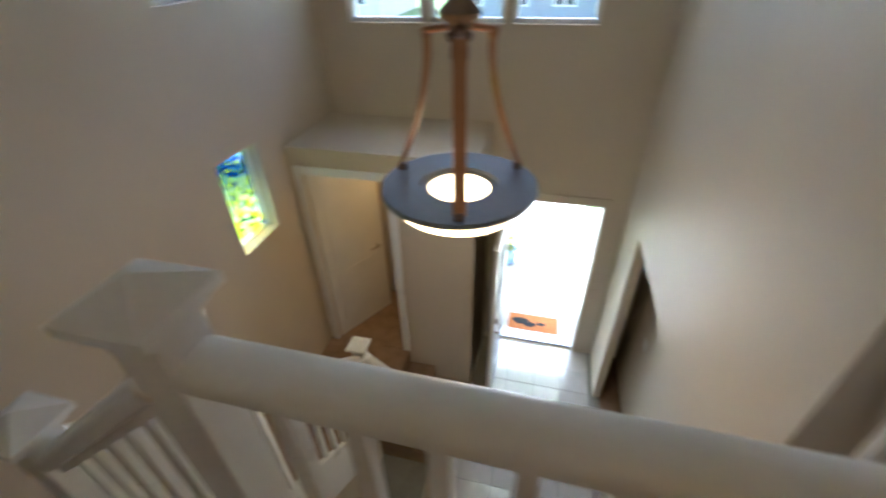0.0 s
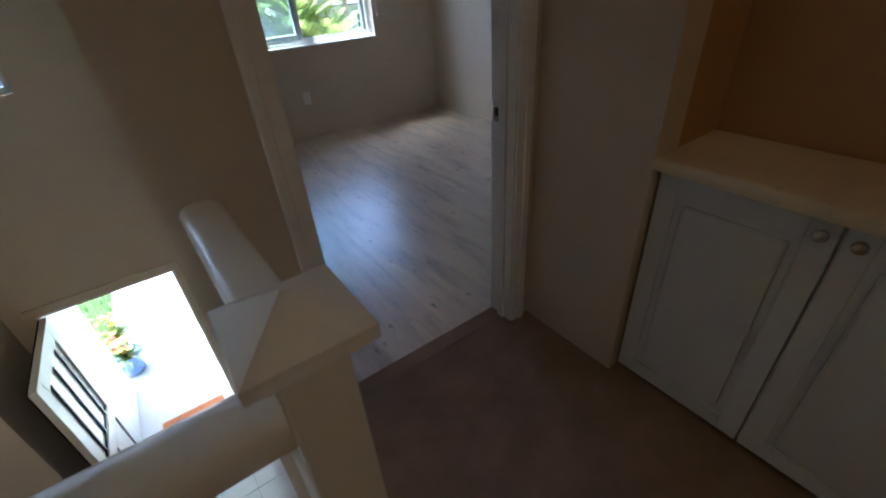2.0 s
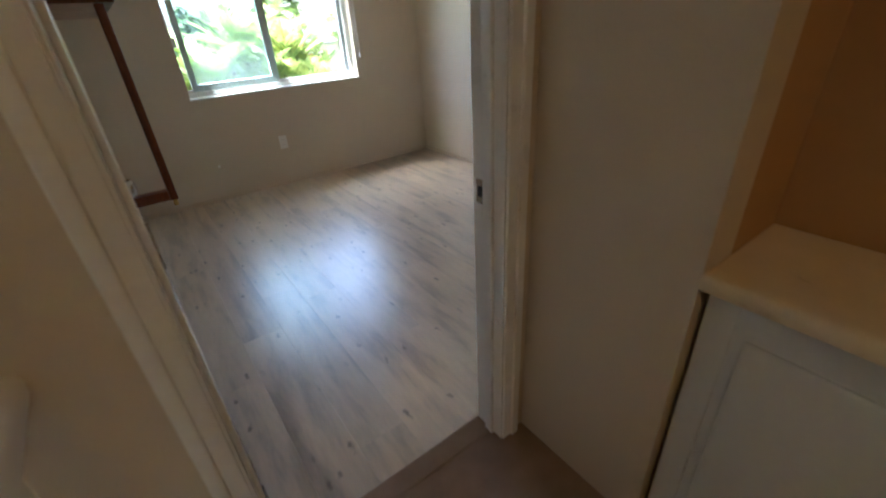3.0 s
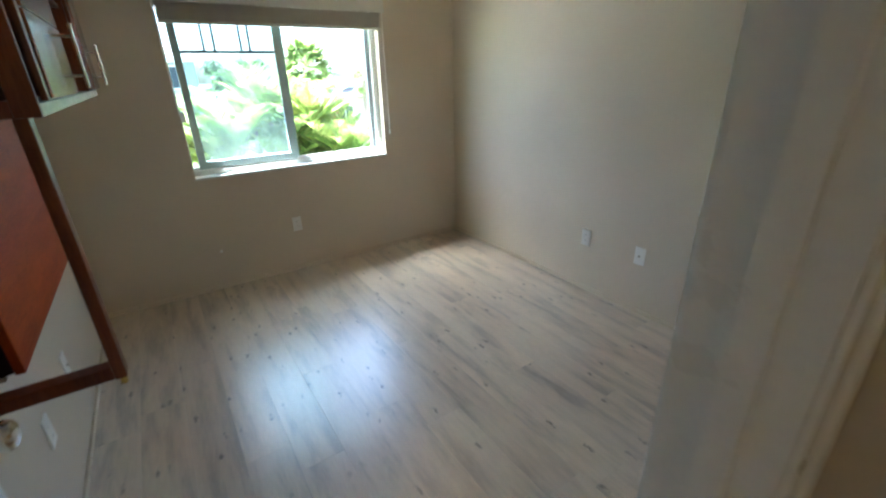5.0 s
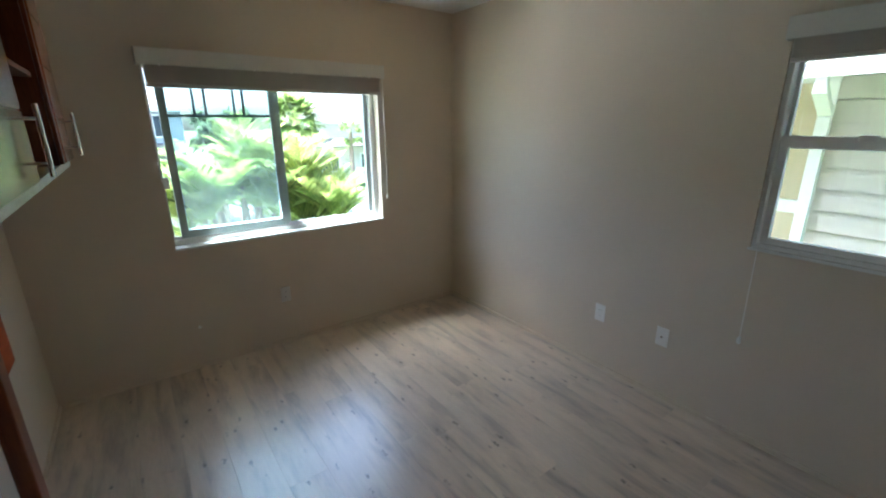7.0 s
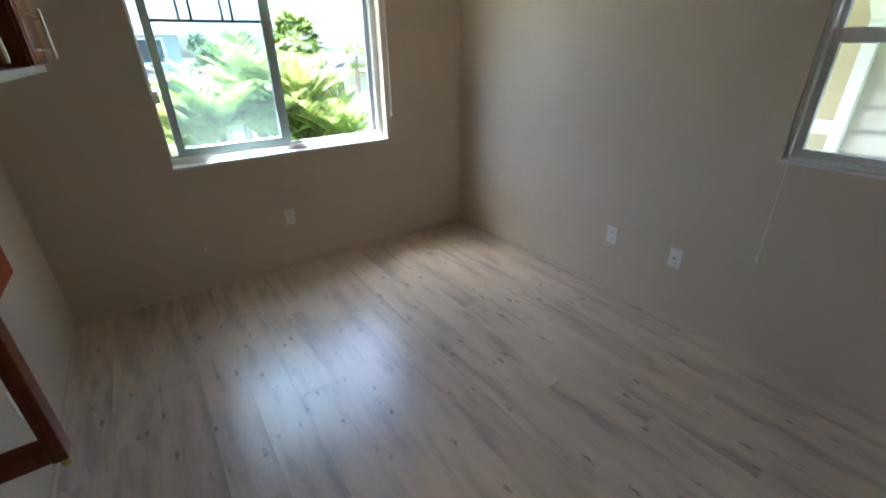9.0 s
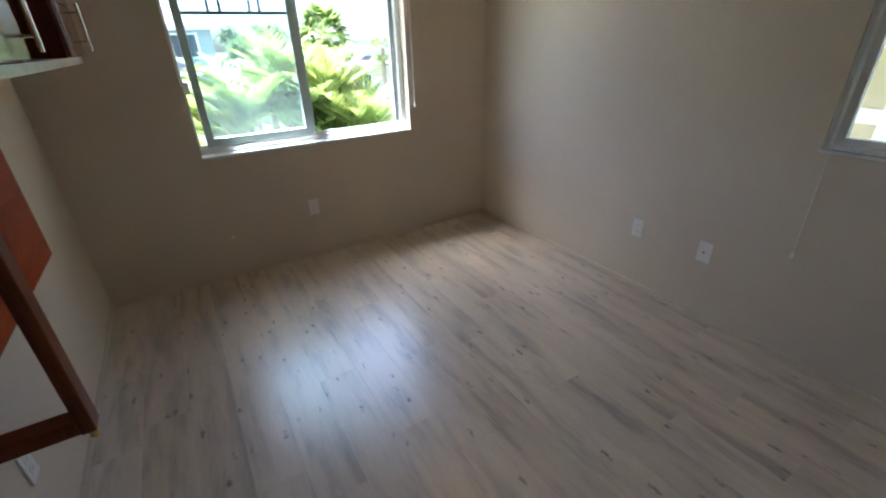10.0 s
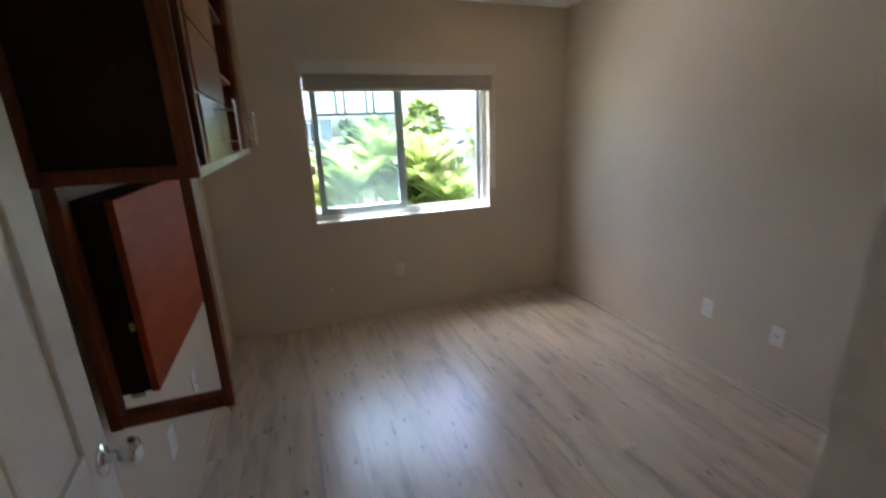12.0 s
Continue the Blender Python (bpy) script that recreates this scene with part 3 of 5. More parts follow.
def bedroom_door():
    """Jamb, casings on both sides, and the leaf standing open at a right angle."""
    fr = thing("door_1", (2.99, 1.94, 0.0), "white cased bedroom doorway with its panelled door standing open", "door", kind="structure")
    for x0, x1 in ((2.585, 2.603), (3.353, 3.371)):
        part("jamb", box(x0, x1, 1.936, 2.059, 0.0, 2.05, 0.002), TRIM, fr)
    part("jamb", box(2.585, 3.371, 1.936, 2.059, 2.032, 2.05, 0.002), TRIM, fr)
    for x0, x1 in ((2.603, 2.615), (3.341, 3.353)):
        part("door_stop", box(x0, x1, 1.975, 2.008, 0.0, 2.03, 0.002), TRIM, fr)
    for y0, s in ((1.94, -1), (2.055, 1)):
        for x0, x1, inner in ((2.533, 2.597, 1), (3.359, 3.423, -1)):
            bm = bmesh.new()
            ya, yb = sorted((y0, y0 + s * 0.012))
            bm_box(bm, x0, x1, ya, yb, 0.0, 2.10, 0.004)
            xa, xb = (x0, x0 + 0.03) if inner > 0 else (x1 - 0.03, x1)
            ya, yb = sorted((y0 + s * 0.004, y0 + s * 0.02))
            bm_box(bm, xa, xb, ya, yb, 0.0, 2.10, 0.005)
            part("casing", bm, TRIM, fr)
        ya, yb = sorted((y0, y0 + s * 0.014))
        part("casing", box(2.533, 3.423, ya, yb, 2.04, 2.105, 0.005), TRIM, fr)
    sp = part("strike_plate", box(3.3515, 3.3535, 2.014, 2.046, 0.895, 0.965, 0.0004), NICKEL, fr, "satin nickel strike plate")
    part("strike_hole", box(3.3505, 3.3522, 2.022, 2.038, 0.915, 0.945), BLACK, sp)
    # leaf along the y direction, hinged by the jamb
    leaf_x0, leaf_x1, y0, y1 = 2.568, 2.603, 2.075, 2.825
    panels = bmesh.new()
    core = 0.010
    bm_box(panels, leaf_x0 + core, leaf_x1 - core, y0 + 0.002, y1 - 0.002, 0.012, 2.030)
    st = 0.105
    ym = (y0 + y1) / 2
    for a, b, c, d in ((y0, y0 + st, 0.01, 2.03), (y1 - st, y1, 0.01, 2.03), (y0 + st, y1 - st, 0.01, 0.21), (y0 + st, y1 - st, 0.86, 1.00), (y0 + st, y1 - st, 1.92, 2.03), (ym - 0.05, ym + 0.05, 0.21, 0.86), (ym - 0.05, ym + 0.05, 1.0, 1.92)):
        bm_box(panels, leaf_x0, leaf_x1, a, b, c, d, 0.003)
    lf = part("door_leaf", panels, DOORP, fr, "white panelled door leaf, open")
    for a, b in ((y0 + st + 0.025, ym - 0.075), (ym + 0.075, y1 - st - 0.025)):
        for c, d in ((0.235, 0.835), (1.025, 1.895)):
            part("raised_panel", box(leaf_x0 + 0.004, leaf_x1 - 0.004, a, b, c, d, 0.008), DOORP, lf)
    for s, xf in ((1, leaf_x1), (-1, leaf_x0)):
        prof = [(0.031, 0.0), (0.031, 0.004), (0.026, 0.009), (0.012, 0.012), (0.011, 0.028), (0.018, 0.034), (0.027, 0.042), (0.029, 0.052), (0.025, 0.062), (0.012, 0.068), (0.0, 0.069)]
        part("door_knob", lathe([(r, s * h) for r, h in prof], (xf, y1 - 0.050, 0.945), 32, "X"), CHROME, lf, "polished chrome knob", smooth=True)
    swing = Matrix.Translation((2.603, 2.066, 0)) @ pose(0, 0, 0, 0, 0, 5.5) @ Matrix.Translation((-2.603, -2.066, 0))
    for piece in (lf, *lf.children):
        piece.data.transform(swing)
    for z in (0.25, 1.02, 1.80):
        hg = part("hinge", tube((2.611, 2.066, z - 0.045), (2.611, 2.066, z + 0.045), 0.007), NICKEL, fr, "nickel hinge")
        part("hinge_leaf", box(2.6035, 2.6055, 2.03, 2.062, z - 0.045, z + 0.045), NICKEL, hg)


bedroom_door()


def bedroom_window():
    y = 5.29
    w = thing("window_1", (3.86, y, 0.86), "wide white sliding window with its right half slid open", "window", kind="structure")
    # drywall-deep sill and frame
    part("window_sill", box(3.105, 4.618, 5.278, 5.375, 0.852, 0.868, 0.004), VINYL, w, "white window sill")
    fr = bmesh.new()
    bm_box(fr, 3.11, 3.120, 5.36, 5.435, 0.86, 2.0, 0.002)
    bm_box(fr, 4.57, 4.61, 5.36, 5.435, 0.86, 2.0, 0.004)
    bm_box(fr, 3.11, 4.61, 5.362, 5.433, 0.868, 0.905, 0.004)
    bm_box(fr, 3.11, 4.61, 5.362, 5.433, 1.95, 2.0, 0.004)
    bm_box(fr, 3.11, 4.61, 5.375, 5.385, 0.905, 0.925, 0.002)
    part("window_frame", fr, VINYL, w)
    for name, x0, x1, ya, yb in (("fixed_sash", 3.165, 3.885, 5.40, 5.428), ("sliding_sash", 3.160, 3.86, 5.368, 5.396)):
        sb = bmesh.new()
        bm_box(sb, x0, x0 + 0.045, ya, yb, 0.91, 1.95, 0.004)
        bm_box(sb, x1 - 0.05, x1, ya, yb, 0.91, 1.95, 0.004)
        bm_box(sb, x0, x1, ya + 0.001, yb - 0.001, 0.911, 0.96, 0.004)
        bm_box(sb, x0, x1, ya + 0.001, yb - 0.001, 1.905, 1.949, 0.004)
        s = part(name, sb, SASH, w, "grey-green window sash")
        pn = part("pane", box(x0 + 0.04, x1 - 0.045, (ya + yb) / 2 - 0.002, (ya + yb) / 2 + 0.002, 0.95, 1.915), PANE_GREEN, s, "greenish window glass")
        pn.visible_shadow = False
        ym = (ya + yb) / 2 + 0.006
        part("muntin", box(x0 + 0.04, x1 - 0.045, ym, ym + 0.006, 1.676, 1.692), MUNTIN, s)
        for xx in (3.350, 3.588) if name == "fixed_sash" else (3.412, 3.640):
            part("muntin", box(xx, xx + 0.016, ym, ym + 0.006, 1.692, 1.915), MUNTIN, s)
    part("latch", box(3.118, 3.146, 5.362, 5.385, 1.24, 1.31, 0.003), VINYL, w)
    part("screen_channel", box(4.535, 4.57, 5.395, 5.43, 0.905, 1.95, 0.003), ALU, w)
    # folded blind with its valance
    b = thing("window_blind", (3.86, 5.27, 1.86), "raised beige slat blind under a grey-beige valance", "blind", group="window blinds")
    va = bmesh.new()
    bm_box(va, 3.085, 4.635, 5.205, 5.217, 1.955, 2.045, 0.003)
    bm_box(va, 3.085, 3.097, 5.217, 5.29, 1.955, 2.045, 0.003)
    bm_box(va, 4.623, 4.635, 5.217, 5.29, 1.955, 2.045, 0.003)
    part("valance", va, VALANCE, b, "grey-beige valance")
    part("head_rail", box(3.115, 4.605, 5.225, 5.275, 1.965, 2.005, 0.003), VINYL, b)
    for k in range(14):
        z = 1.862 + 0.0068 * k
        part("slat", box(3.118, 4.602, 5.222 + 0.002 * (k % 2), 5.270 + 0.002 * (k % 2), z, z + 0.0042), BLIND, b)
    part("bottom_rail", box(3.118, 4.602, 5.222, 5.272, 1.838, 1.859, 0.003), BLIND, b)
    for xx in (3.19, 3.70, 3.93, 4.50):
        part("valance_clip", box(xx, xx + 0.012, 5.2025, 5.2225, 1.950, 1.960, 0.002), PLASTIC, b, "small white clip")
    wand = part("pull_cord", tube((4.628, 5.235, 1.96), (4.640, 5.25, 1.06), 0.0025, n=8), PLASTIC, b, "thin white pull cord")
    part("cord_tassel", lathe([(0.004, 0.03), (0.009, 0.02), (0.010, 0.0), (0.0, -0.012)], (4.640, 5.25, 1.045), 16), PLASTIC, wand, smooth=True)
    part("tilt_cord", tube((3.103, 5.21, 1.97), (3.103, 5.21, 1.30), 0.004, n=8), PLASTIC, b)


bedroom_window()


def east_window():
    x = 5.345
    w = thing("window_2", (x, 2.58, 1.04), "small white single-hung window looking at the neighbouring house", "window", kind="structure")
    part("window_sill", box(5.338, 5.362, 2.302, 2.903, 1.022, 1.036, 0.003), VINYL, w, "white window sill")
    fr = bmesh.new()
    bm_box(fr, 5.358, 5.49, 2.31, 2.333, 1.03, 2.0, 0.004)
    bm_box(fr, 5.358, 5.49, 2.874, 2.895, 1.03, 2.0, 0.004)
    bm_box(fr, 5.360, 5.488, 2.31, 2.895, 1.036, 1.056, 0.004)
    bm_box(fr, 5.360, 5.488, 2.31, 2.895, 1.965, 2.0, 0.004)
    part("window_frame", fr, VINYL, w)
    for name, z0, z1, xa, st in (("lower_sash", 1.052, 1.562, 5.385, 0.032), ("upper_sash", 1.505, 1.968, 5.424, 0.016)):
        sb = bmesh.new()
        bm_box(sb, xa, xa + 0.034, 2.335, 2.335 + st, z0, z1, 0.003)
        bm_box(sb, xa, xa + 0.034, 2.872 - st, 2.872, z0, z1, 0.003)
        bm_box(sb, xa + 0.001, xa + 0.033, 2.335, 2.872, z0, z0 + 0.034, 0.003)
        bm_box(sb, xa + 0.001, xa + 0.033, 2.335, 2.872, z1 - 0.052, z1, 0.003)
        s = part(name, sb, VINYL, w, "white sash")
        pn = part("pane", box(xa + 0.015, xa + 0.019, 2.33 + st, 2.877 - st, z0 + 0.03, z1 - 0.047), PANE, s)
        pn.visible_shadow = False
    part("sash_lock", box(5.373, 5.387, 2.55, 2.61, 1.542, 1.570, 0.004), VINYL, w)
    part("vent_stop", box(5.374, 5.386, 2.352, 2.367, 1.19, 1.22, 0.003), BLACK, w, "small black vent stop")
    b = thing("window_blind", (5.30, 2.58, 1.9), "raised beige slat blind over the small window", "blind", group="window blinds")
    va = bmesh.new()
    bm_box(va, 5.285, 5.297, 2.255, 2.905, 1.955, 2.045, 0.003)
    bm_box(va, 5.297, 5.345, 2.893, 2.905, 1.955, 2.045, 0.003)
    bm_box(va, 5.297, 5.345, 2.255, 2.267, 1.955, 2.045, 0.003)
    part("valance", va, VALANCE, b, "grey-beige valance")
    for k in range(12):
        z = 1.885 + 0.0068 * k
        part("slat", box(5.299 + 0.003 * (k % 2), 5.338 + 0.002 * (k % 2), 2.285, 2.875, z, z + 0.0042), BLIND, b)
    part("bottom_rail", box(5.299, 5.340, 2.285, 2.875, 1.866, 1.883, 0.003), BLIND, b)
    c = part("pull_cord", tube((5.318, 2.862, 1.90), (5.318, 2.85, 0.56), 0.0022, n=8), PLASTIC, b, "white pull cord")
    part("cord_tassel", lathe([(0.004, 0.03), (0.009, 0.02), (0.011, 0.0), (0.006, -0.012), (0.0, -0.013)], (5.318, 2.85, 0.545), 16), PLASTIC, c, smooth=True)


east_window()


def simple_window(name, axis, u0, u1, z0, z1, c, label, material=PANE, frame_w=0.035):
    w = thing(name, (0.5 * (u0 + u1), c, z0) if axis == "y" else (c, 0.5 * (u0 + u1), z0), label, "window", kind="structure")
    fb = bmesh.new()
    for a, b, p, q in ((u0, u0 + frame_w, z0, z1), (u1 - frame_w, u1, z0, z1), (u0, u1, z0 + 0.0005, z0 + frame_w), (u0, u1, z1 - frame_w, z1 - 0.0005)):
        if axis == "y":
            bm_box(fb, a, b, c - 0.03, c + 0.03, p, q, 0.003)
        else:
            bm_box(fb, c - 0.03, c + 0.03, a, b, p, q, 0.003)
    part("window_frame", fb, VINYL, w)
    a, b, p, q = u0 + frame_w - 0.005, u1 - frame_w + 0.005, z0 + frame_w - 0.005, z1 - frame_w + 0.005
    pn = part("pane", box(a, b, c - 0.003, c + 0.003, p, q) if axis == "y" else box(c - 0.003, c + 0.003, a, b, p, q), material, w)
    pn.visible_shadow = False
    return w


for k, (u0, u1, z0, z1) in enumerate(FRONT_HOLES[1:]):
    simple_window(f"window_{k + 3}", "y", u0, u1, z0, z1, 4.87, "high white-framed fixed window over the entrance")
simple_window("window_6", "x", 3.10, 3.54, 1.18, 1.95, -0.76, "high white-framed window in the foyer wall")
simple_window("window_7", "x", 3.12, 3.57, -0.46, 0.26, -0.77, "stained glass window in blue, white and yellow", STAIN, 0.012)


def front_door():
    d = thing("door_2", (1.6, 4.78, FOYER), "white front door with a leaded glass light, open wide", "door", kind="structure")
    for x0, x1 in ((1.11, 1.135), (2.055, 2.08)):
        part("jamb", box(x0, x1, 4.77, 4.94, FOYER, -0.64, 0.003), TRIM, d)
    part("jamb", box(1.11, 2.08, 4.77, 4.94, -0.665, -0.64, 0.003), TRIM, d)
    part("threshold", box(1.135, 2.055, 4.81, 4.97, FOYER, FOYER + 0.025, 0.004), ALU, d, "dark metal threshold")
    for x0, x1 in ((1.06, 1.115), (2.075, 2.13)):
        part("casing", box(x0, x1, 4.762, 4.78, FOYER, -0.57, 0.005), WALL, d)
    part("casing", box(1.06, 2.13, 4.760, 4.78, -0.645, -0.57, 0.005), WALL, d)
    x0, x1, y0, y1 = 1.13, 1.175, 3.865, 4.765
    zb, zt = FOYER + 0.02, -0.67
    bm = bmesh.new()
    ym = (y0 + y1) / 2
    for a, b, c, e in ((y0, y0 + 0.13, zb, zt), (y1 - 0.13, y1, zb, zt), (y0 + 0.13, y1 - 0.13, zt - 0.14, zt), (y0 + 0.13, y1 - 0.13, zb, zb + 0.22), (y0 + 0.13, y1 - 0.13, zb + 0.92, zb + 1.06), (ym - 0.05, ym + 0.05, zb + 0.22, zb + 0.92)):
        bm_box(bm, x0, x1, a, b, c, e, 0.004)
    lf = part("door_leaf", bm, DOORP, d, "white door leaf, open")
    for a, b in ((y0 + 0.13, ym - 0.05), (ym + 0.05, y1 - 0.13)):
        part("raised_panel", box(x0 + 0.008, x1 - 0.008, a + 0.02, b - 0.02, zb + 0.24, zb + 0.90, 0.012), DOORP, lf)
        gr = bmesh.new()
        bm_box(gr, x0 + 0.014, x1 - 0.014, a, b, zb + 0.22, zb + 0.92)
        part("panel_groove", gr, BLACK, lf, "dark groove round a panel")
    pn = part("pane", box(x0 + 0.018, x1 - 0.018, y0 + 0.12, y1 - 0.12, zb + 1.05, zt - 0.13), FROST, lf, "frosted door glass")
    pn.visible_shadow = False
    for k in range(1, 4):
        yy = y0 + 0.13 + (y1 - y0 - 0.26) * (k - 0.5) / 3
        part("glazing_bar", box(x0 + 0.004, x1 - 0.004, yy - 0.012, yy + 0.012, zb + 1.06, zt - 0.14), BLACK, lf, "dark vertical glazing bar")
    part("glazing_bar", box(x0 + 0.003, x1 - 0.003, y0 + 0.13, y1 - 0.13, zb + 1.06, zb + 1.085), BLACK, lf, "dark horizontal glazing bar")
    # dark sheet standing in for the shaded gap behind the open leaf
    part("inner_face", box(x0 - 0.010, x0 - 0.001, y0, y1, zb, zt, 0.003), SHADEWOOD, lf, "inner face coloured dark as the shaded gap")
    hb = tube((x1, y0 + 0.07, zb + 0.97), (x1 + 0.05, y0 + 0.07, zb + 0.97), 0.011)
    bm_tube(hb, (x1 + 0.048, y0 + 0.06, zb + 0.97), (x1 + 0.048, y0 + 0.19, zb + 0.97), 0.009, 0.007)
    part("lever_handle", hb, BRONZE, lf, "dark lever handle", smooth=True)
    part("deadbolt", tube((x1, y0 + 0.07, zb + 1.12), (x1 + 0.02, y0 + 0.07, zb + 1.12), 0.028, 0.024, 24), BRONZE, lf)


front_door()


def closet_door():
    d = thing("door_3", (-0.16, 3.90, -12 * RISE), "pale closet door with a lever, slightly ajar", "door", kind="structure")
    z0, z1 = -12 * RISE, -0.13
    for x0, x1 in ((-0.615, -0.54), (0.21, 0.285)):
        part("casing", box(x0, x1, 3.882, 3.90, z0, z1 + 0.06, 0.004), TRIM, d)
    part("casing", box(-0.615, 0.285, 3.880, 3.90, z1 - 0.005, z1 + 0.065, 0.004), TRIM, d)
    bm = box(-0.53, 0.20, 3.925, 3.96, z0 + 0.01, z1 - 0.01, 0.003)
    for a, b in ((z0 + 0.2, z0 + 0.85), (z0 + 1.0, z1 - 0.15)):
        bm_box(bm, -0.43, 0.09, 3.919, 3.926, a, b, 0.004)
    lf = part("door_leaf", bm, DOORP, d)
    hb = tube((0.10, 3.925, z0 + 0.95), (0.10, 3.875, z0 + 0.95), 0.010)
    bm_tube(hb, (0.11, 3.878, z0 + 0.95), (-0.01, 3.878, z0 + 0.95), 0.008, 0.006)
    ajar = Matrix.Translation((-0.53, 3.925, 0)) @ pose(0, 0, 0, 0, 0, 60) @ Matrix.Translation((0.53, -3.925, 0))
    lv = part("lever_handle", hb, NICKEL, lf, "nickel lever handle", smooth=True)
    lf.data.transform(ajar)
    lv.data.transform(ajar)


closet_door()


# ---- hall: niche cabinet ----
def hall_cabinet():
    c = thing("base_cabinet", (3.65, 1.02, 0.0), "white two-door base cabinet built into a hall niche", "cabinet")
    part("body", box(3.512, 3.795, 0.56, 1.480, 0.028, 0.838, 0.002), CABP, c)
    part("toe_kick", box(3.53, 3.79, 0.56, 1.480, 0.0, 0.028), BLACK, c, "dark recessed toe kick")
    z0, z1, st = 0.032, 0.832, 0.06
    for y0, y1, kn in ((1.046, 1.474, 1.075), (0.566, 1.040, 1.005)):
        d = part("door", box(3.500, 3.511, y0, y1, z0, z1, 0.002), CABP, c, "white raised-panel door")
        for a, b in ((y0, y0 + st), (y1 - st, y1)):
            part("stile", box(3.492, 3.5005, a, b, z0, z1, 0.003), CABP, d)
        for a, b in ((z0, z0 + st), (z1 - st, z1)):
            part("rail", box(3.492, 3.5005, y0 + st, y1 - st, a, b, 0.003), CABP, d)
        part("raised_panel", box(3.489, 3.501, y0 + st + 0.022, y1 - st - 0.022, z0 + st + 0.022, z1 - st - 0.022, 0.009), CABP, d)
        part("knob", lathe([(0.008, 0.0), (0.006, -0.008), (0.006, -0.014), (0.014, -0.018), (0.0165, -0.024), (0.013, -0.030), (0.0, -0.032)], (3.492, kn, 0.80), 28, "X"), NICKEL, d, "round brushed nickel knob", smooth=True)
    t = thing("countertop", (3.63, 1.02, 0.841), "cream countertop with a rounded front edge", "countertop")
    part("slab", box(3.476, 3.797, 0.552, 1.484, 0.842, 0.879, 0.002), COUNTER, t)
    edge = [(-0.014, 0.0), (0.004, 0.0), (0.004, 0.037), (-0.006, 0.037), (-0.012, 0.033), (-0.016, 0.024), (-0.017, 0.012)]
    part("front_edge", sweep([(-s, u) for s, u in edge], [(3.474, 1.487, 0.8415), (3.474, 0.552, 0.8415)]), COUNTER, t, "rounded front edge", smooth=True)


hall_cabinet()

# ---- bedroom: wall cabinet with a folding desk ----
def wall_cabinet():
    c = thing("wall_cabinet", (2.56, 3.96, 1.45), "dark cherry wall cabinet with boarded doors and open shelves", "cabinet")
    X0, X1, Y0, Y1, Z0, Z1 = 2.386, 2.742, 3.115, 4.80, 1.45, 2.42
    part("wall_batten", box(2.371, X0 - 0.001, Y0 + 0.06, Y1 - 0.06, Z1 - 0.14, Z1 - 0.04, 0.002), SHADEWOOD, c)
    part("bottom_board", box(X0, X1, Y0 + 0.02, Y1, Z0, Z0 + 0.028, 0.003), PALEWOOD, c, "pale wood underside and edge")
    part("top_board", box(X0, X1, Y0, Y1, Z1 - 0.022, Z1, 0.003), CHERRY, c)
    # recessed panels take the near-black colour for the shade inside the cabinet
    part("back_panel", box(X0, X0 + 0.012, Y0 + 0.02, Y1 - 0.02, Z0 + 0.028, Z1 - 0.022), SHADEWOOD, c)
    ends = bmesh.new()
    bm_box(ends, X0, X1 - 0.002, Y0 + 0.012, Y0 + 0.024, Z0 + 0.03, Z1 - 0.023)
    end = part("end_panel", ends, SHADEWOOD, c, "dark recessed end panel")
    fr = bmesh.new()
    bm_box(fr, X0, X0 + 0.030, Y0, Y0 + 0.02, Z0, Z1 - 0.022, 0.003)
    bm_box(fr, X1 - 0.046, X1, Y0, Y0 + 0.02, Z0, Z1 - 0.022, 0.003)
    bm_box(fr, X0 + 0.030, X1 - 0.046, Y0 + 0.001, Y0 + 0.02, Z0, Z0 + 0.036, 0.003)
    bm_box(fr, X0 + 0.030, X1 - 0.046, Y0 + 0.001, Y0 + 0.02, Z1 - 0.06, Z1 - 0.022, 0.003)
    part("end_frame", fr, CHERRY, end)
    part("end_panel", box(X0, X1, Y1 - 0.022, Y1, Z0 + 0.028, Z1 - 0.022, 0.002), CHERRY, c)
    for y in (3.725, 4.42):
        part("divider", box(X0 + 0.012, X1, y, y + 0.02, Z0 + 0.028, Z1 - 0.022, 0.002), CHERRY, c)
    for z in (1.80, 2.08, 2.27):
        part("shelf", box(X0 + 0.012, X1 - 0.015, 3.745, 4.42, z, z + 0.018, 0.002), CHERRY, c)
    for y0, y1, grip in ((3.155, 3.722, 3.68), (4.425, 4.775, 4.735)):
        d = part("door", box(X1 + 0.001, X1 + 0.014, y0, y1, Z0 + 0.032, Z1 - 0.03, 0.002), CHERRY, c, "glossy cherry door of horizontal boards")
        n = 5
        zz = [Z0 + 0.034 + (Z1 - Z0 - 0.066) * k / n for k in range(n + 1)]
        for a, b in zip(zz, zz[1:]):
            part("board", box(X1 + 0.012, X1 + 0.020, y0 + 0.035, y1 - 0.004, a + 0.002, b - 0.002, 0.003), GLOSSY, d)
        hb = tube((X1 + 0.052, grip, Z0 + 0.05), (X1 + 0.052, grip, Z0 + 0.23), 0.006, n=14)
        for z in (Z0 + 0.085, Z0 + 0.195):
            bm_tube(hb, (X1 + 0.018, grip, z), (X1 + 0.052, grip, z), 0.0045, n=10)
        part("handle", hb, CHROME, d, "chrome bar handle", smooth=True)
    # open support frame under the near end
    f = part("support_frame", box(2.392, 2.424, 3.155, 3.205, 0.76, 1.45, 0.004), CHERRY, c, "cherry support frame under the cabinet")
    part("front_post", box(2.684, 2.712, 3.155, 3.205, 0.76, 1.45, 0.004), CHERRY, f)
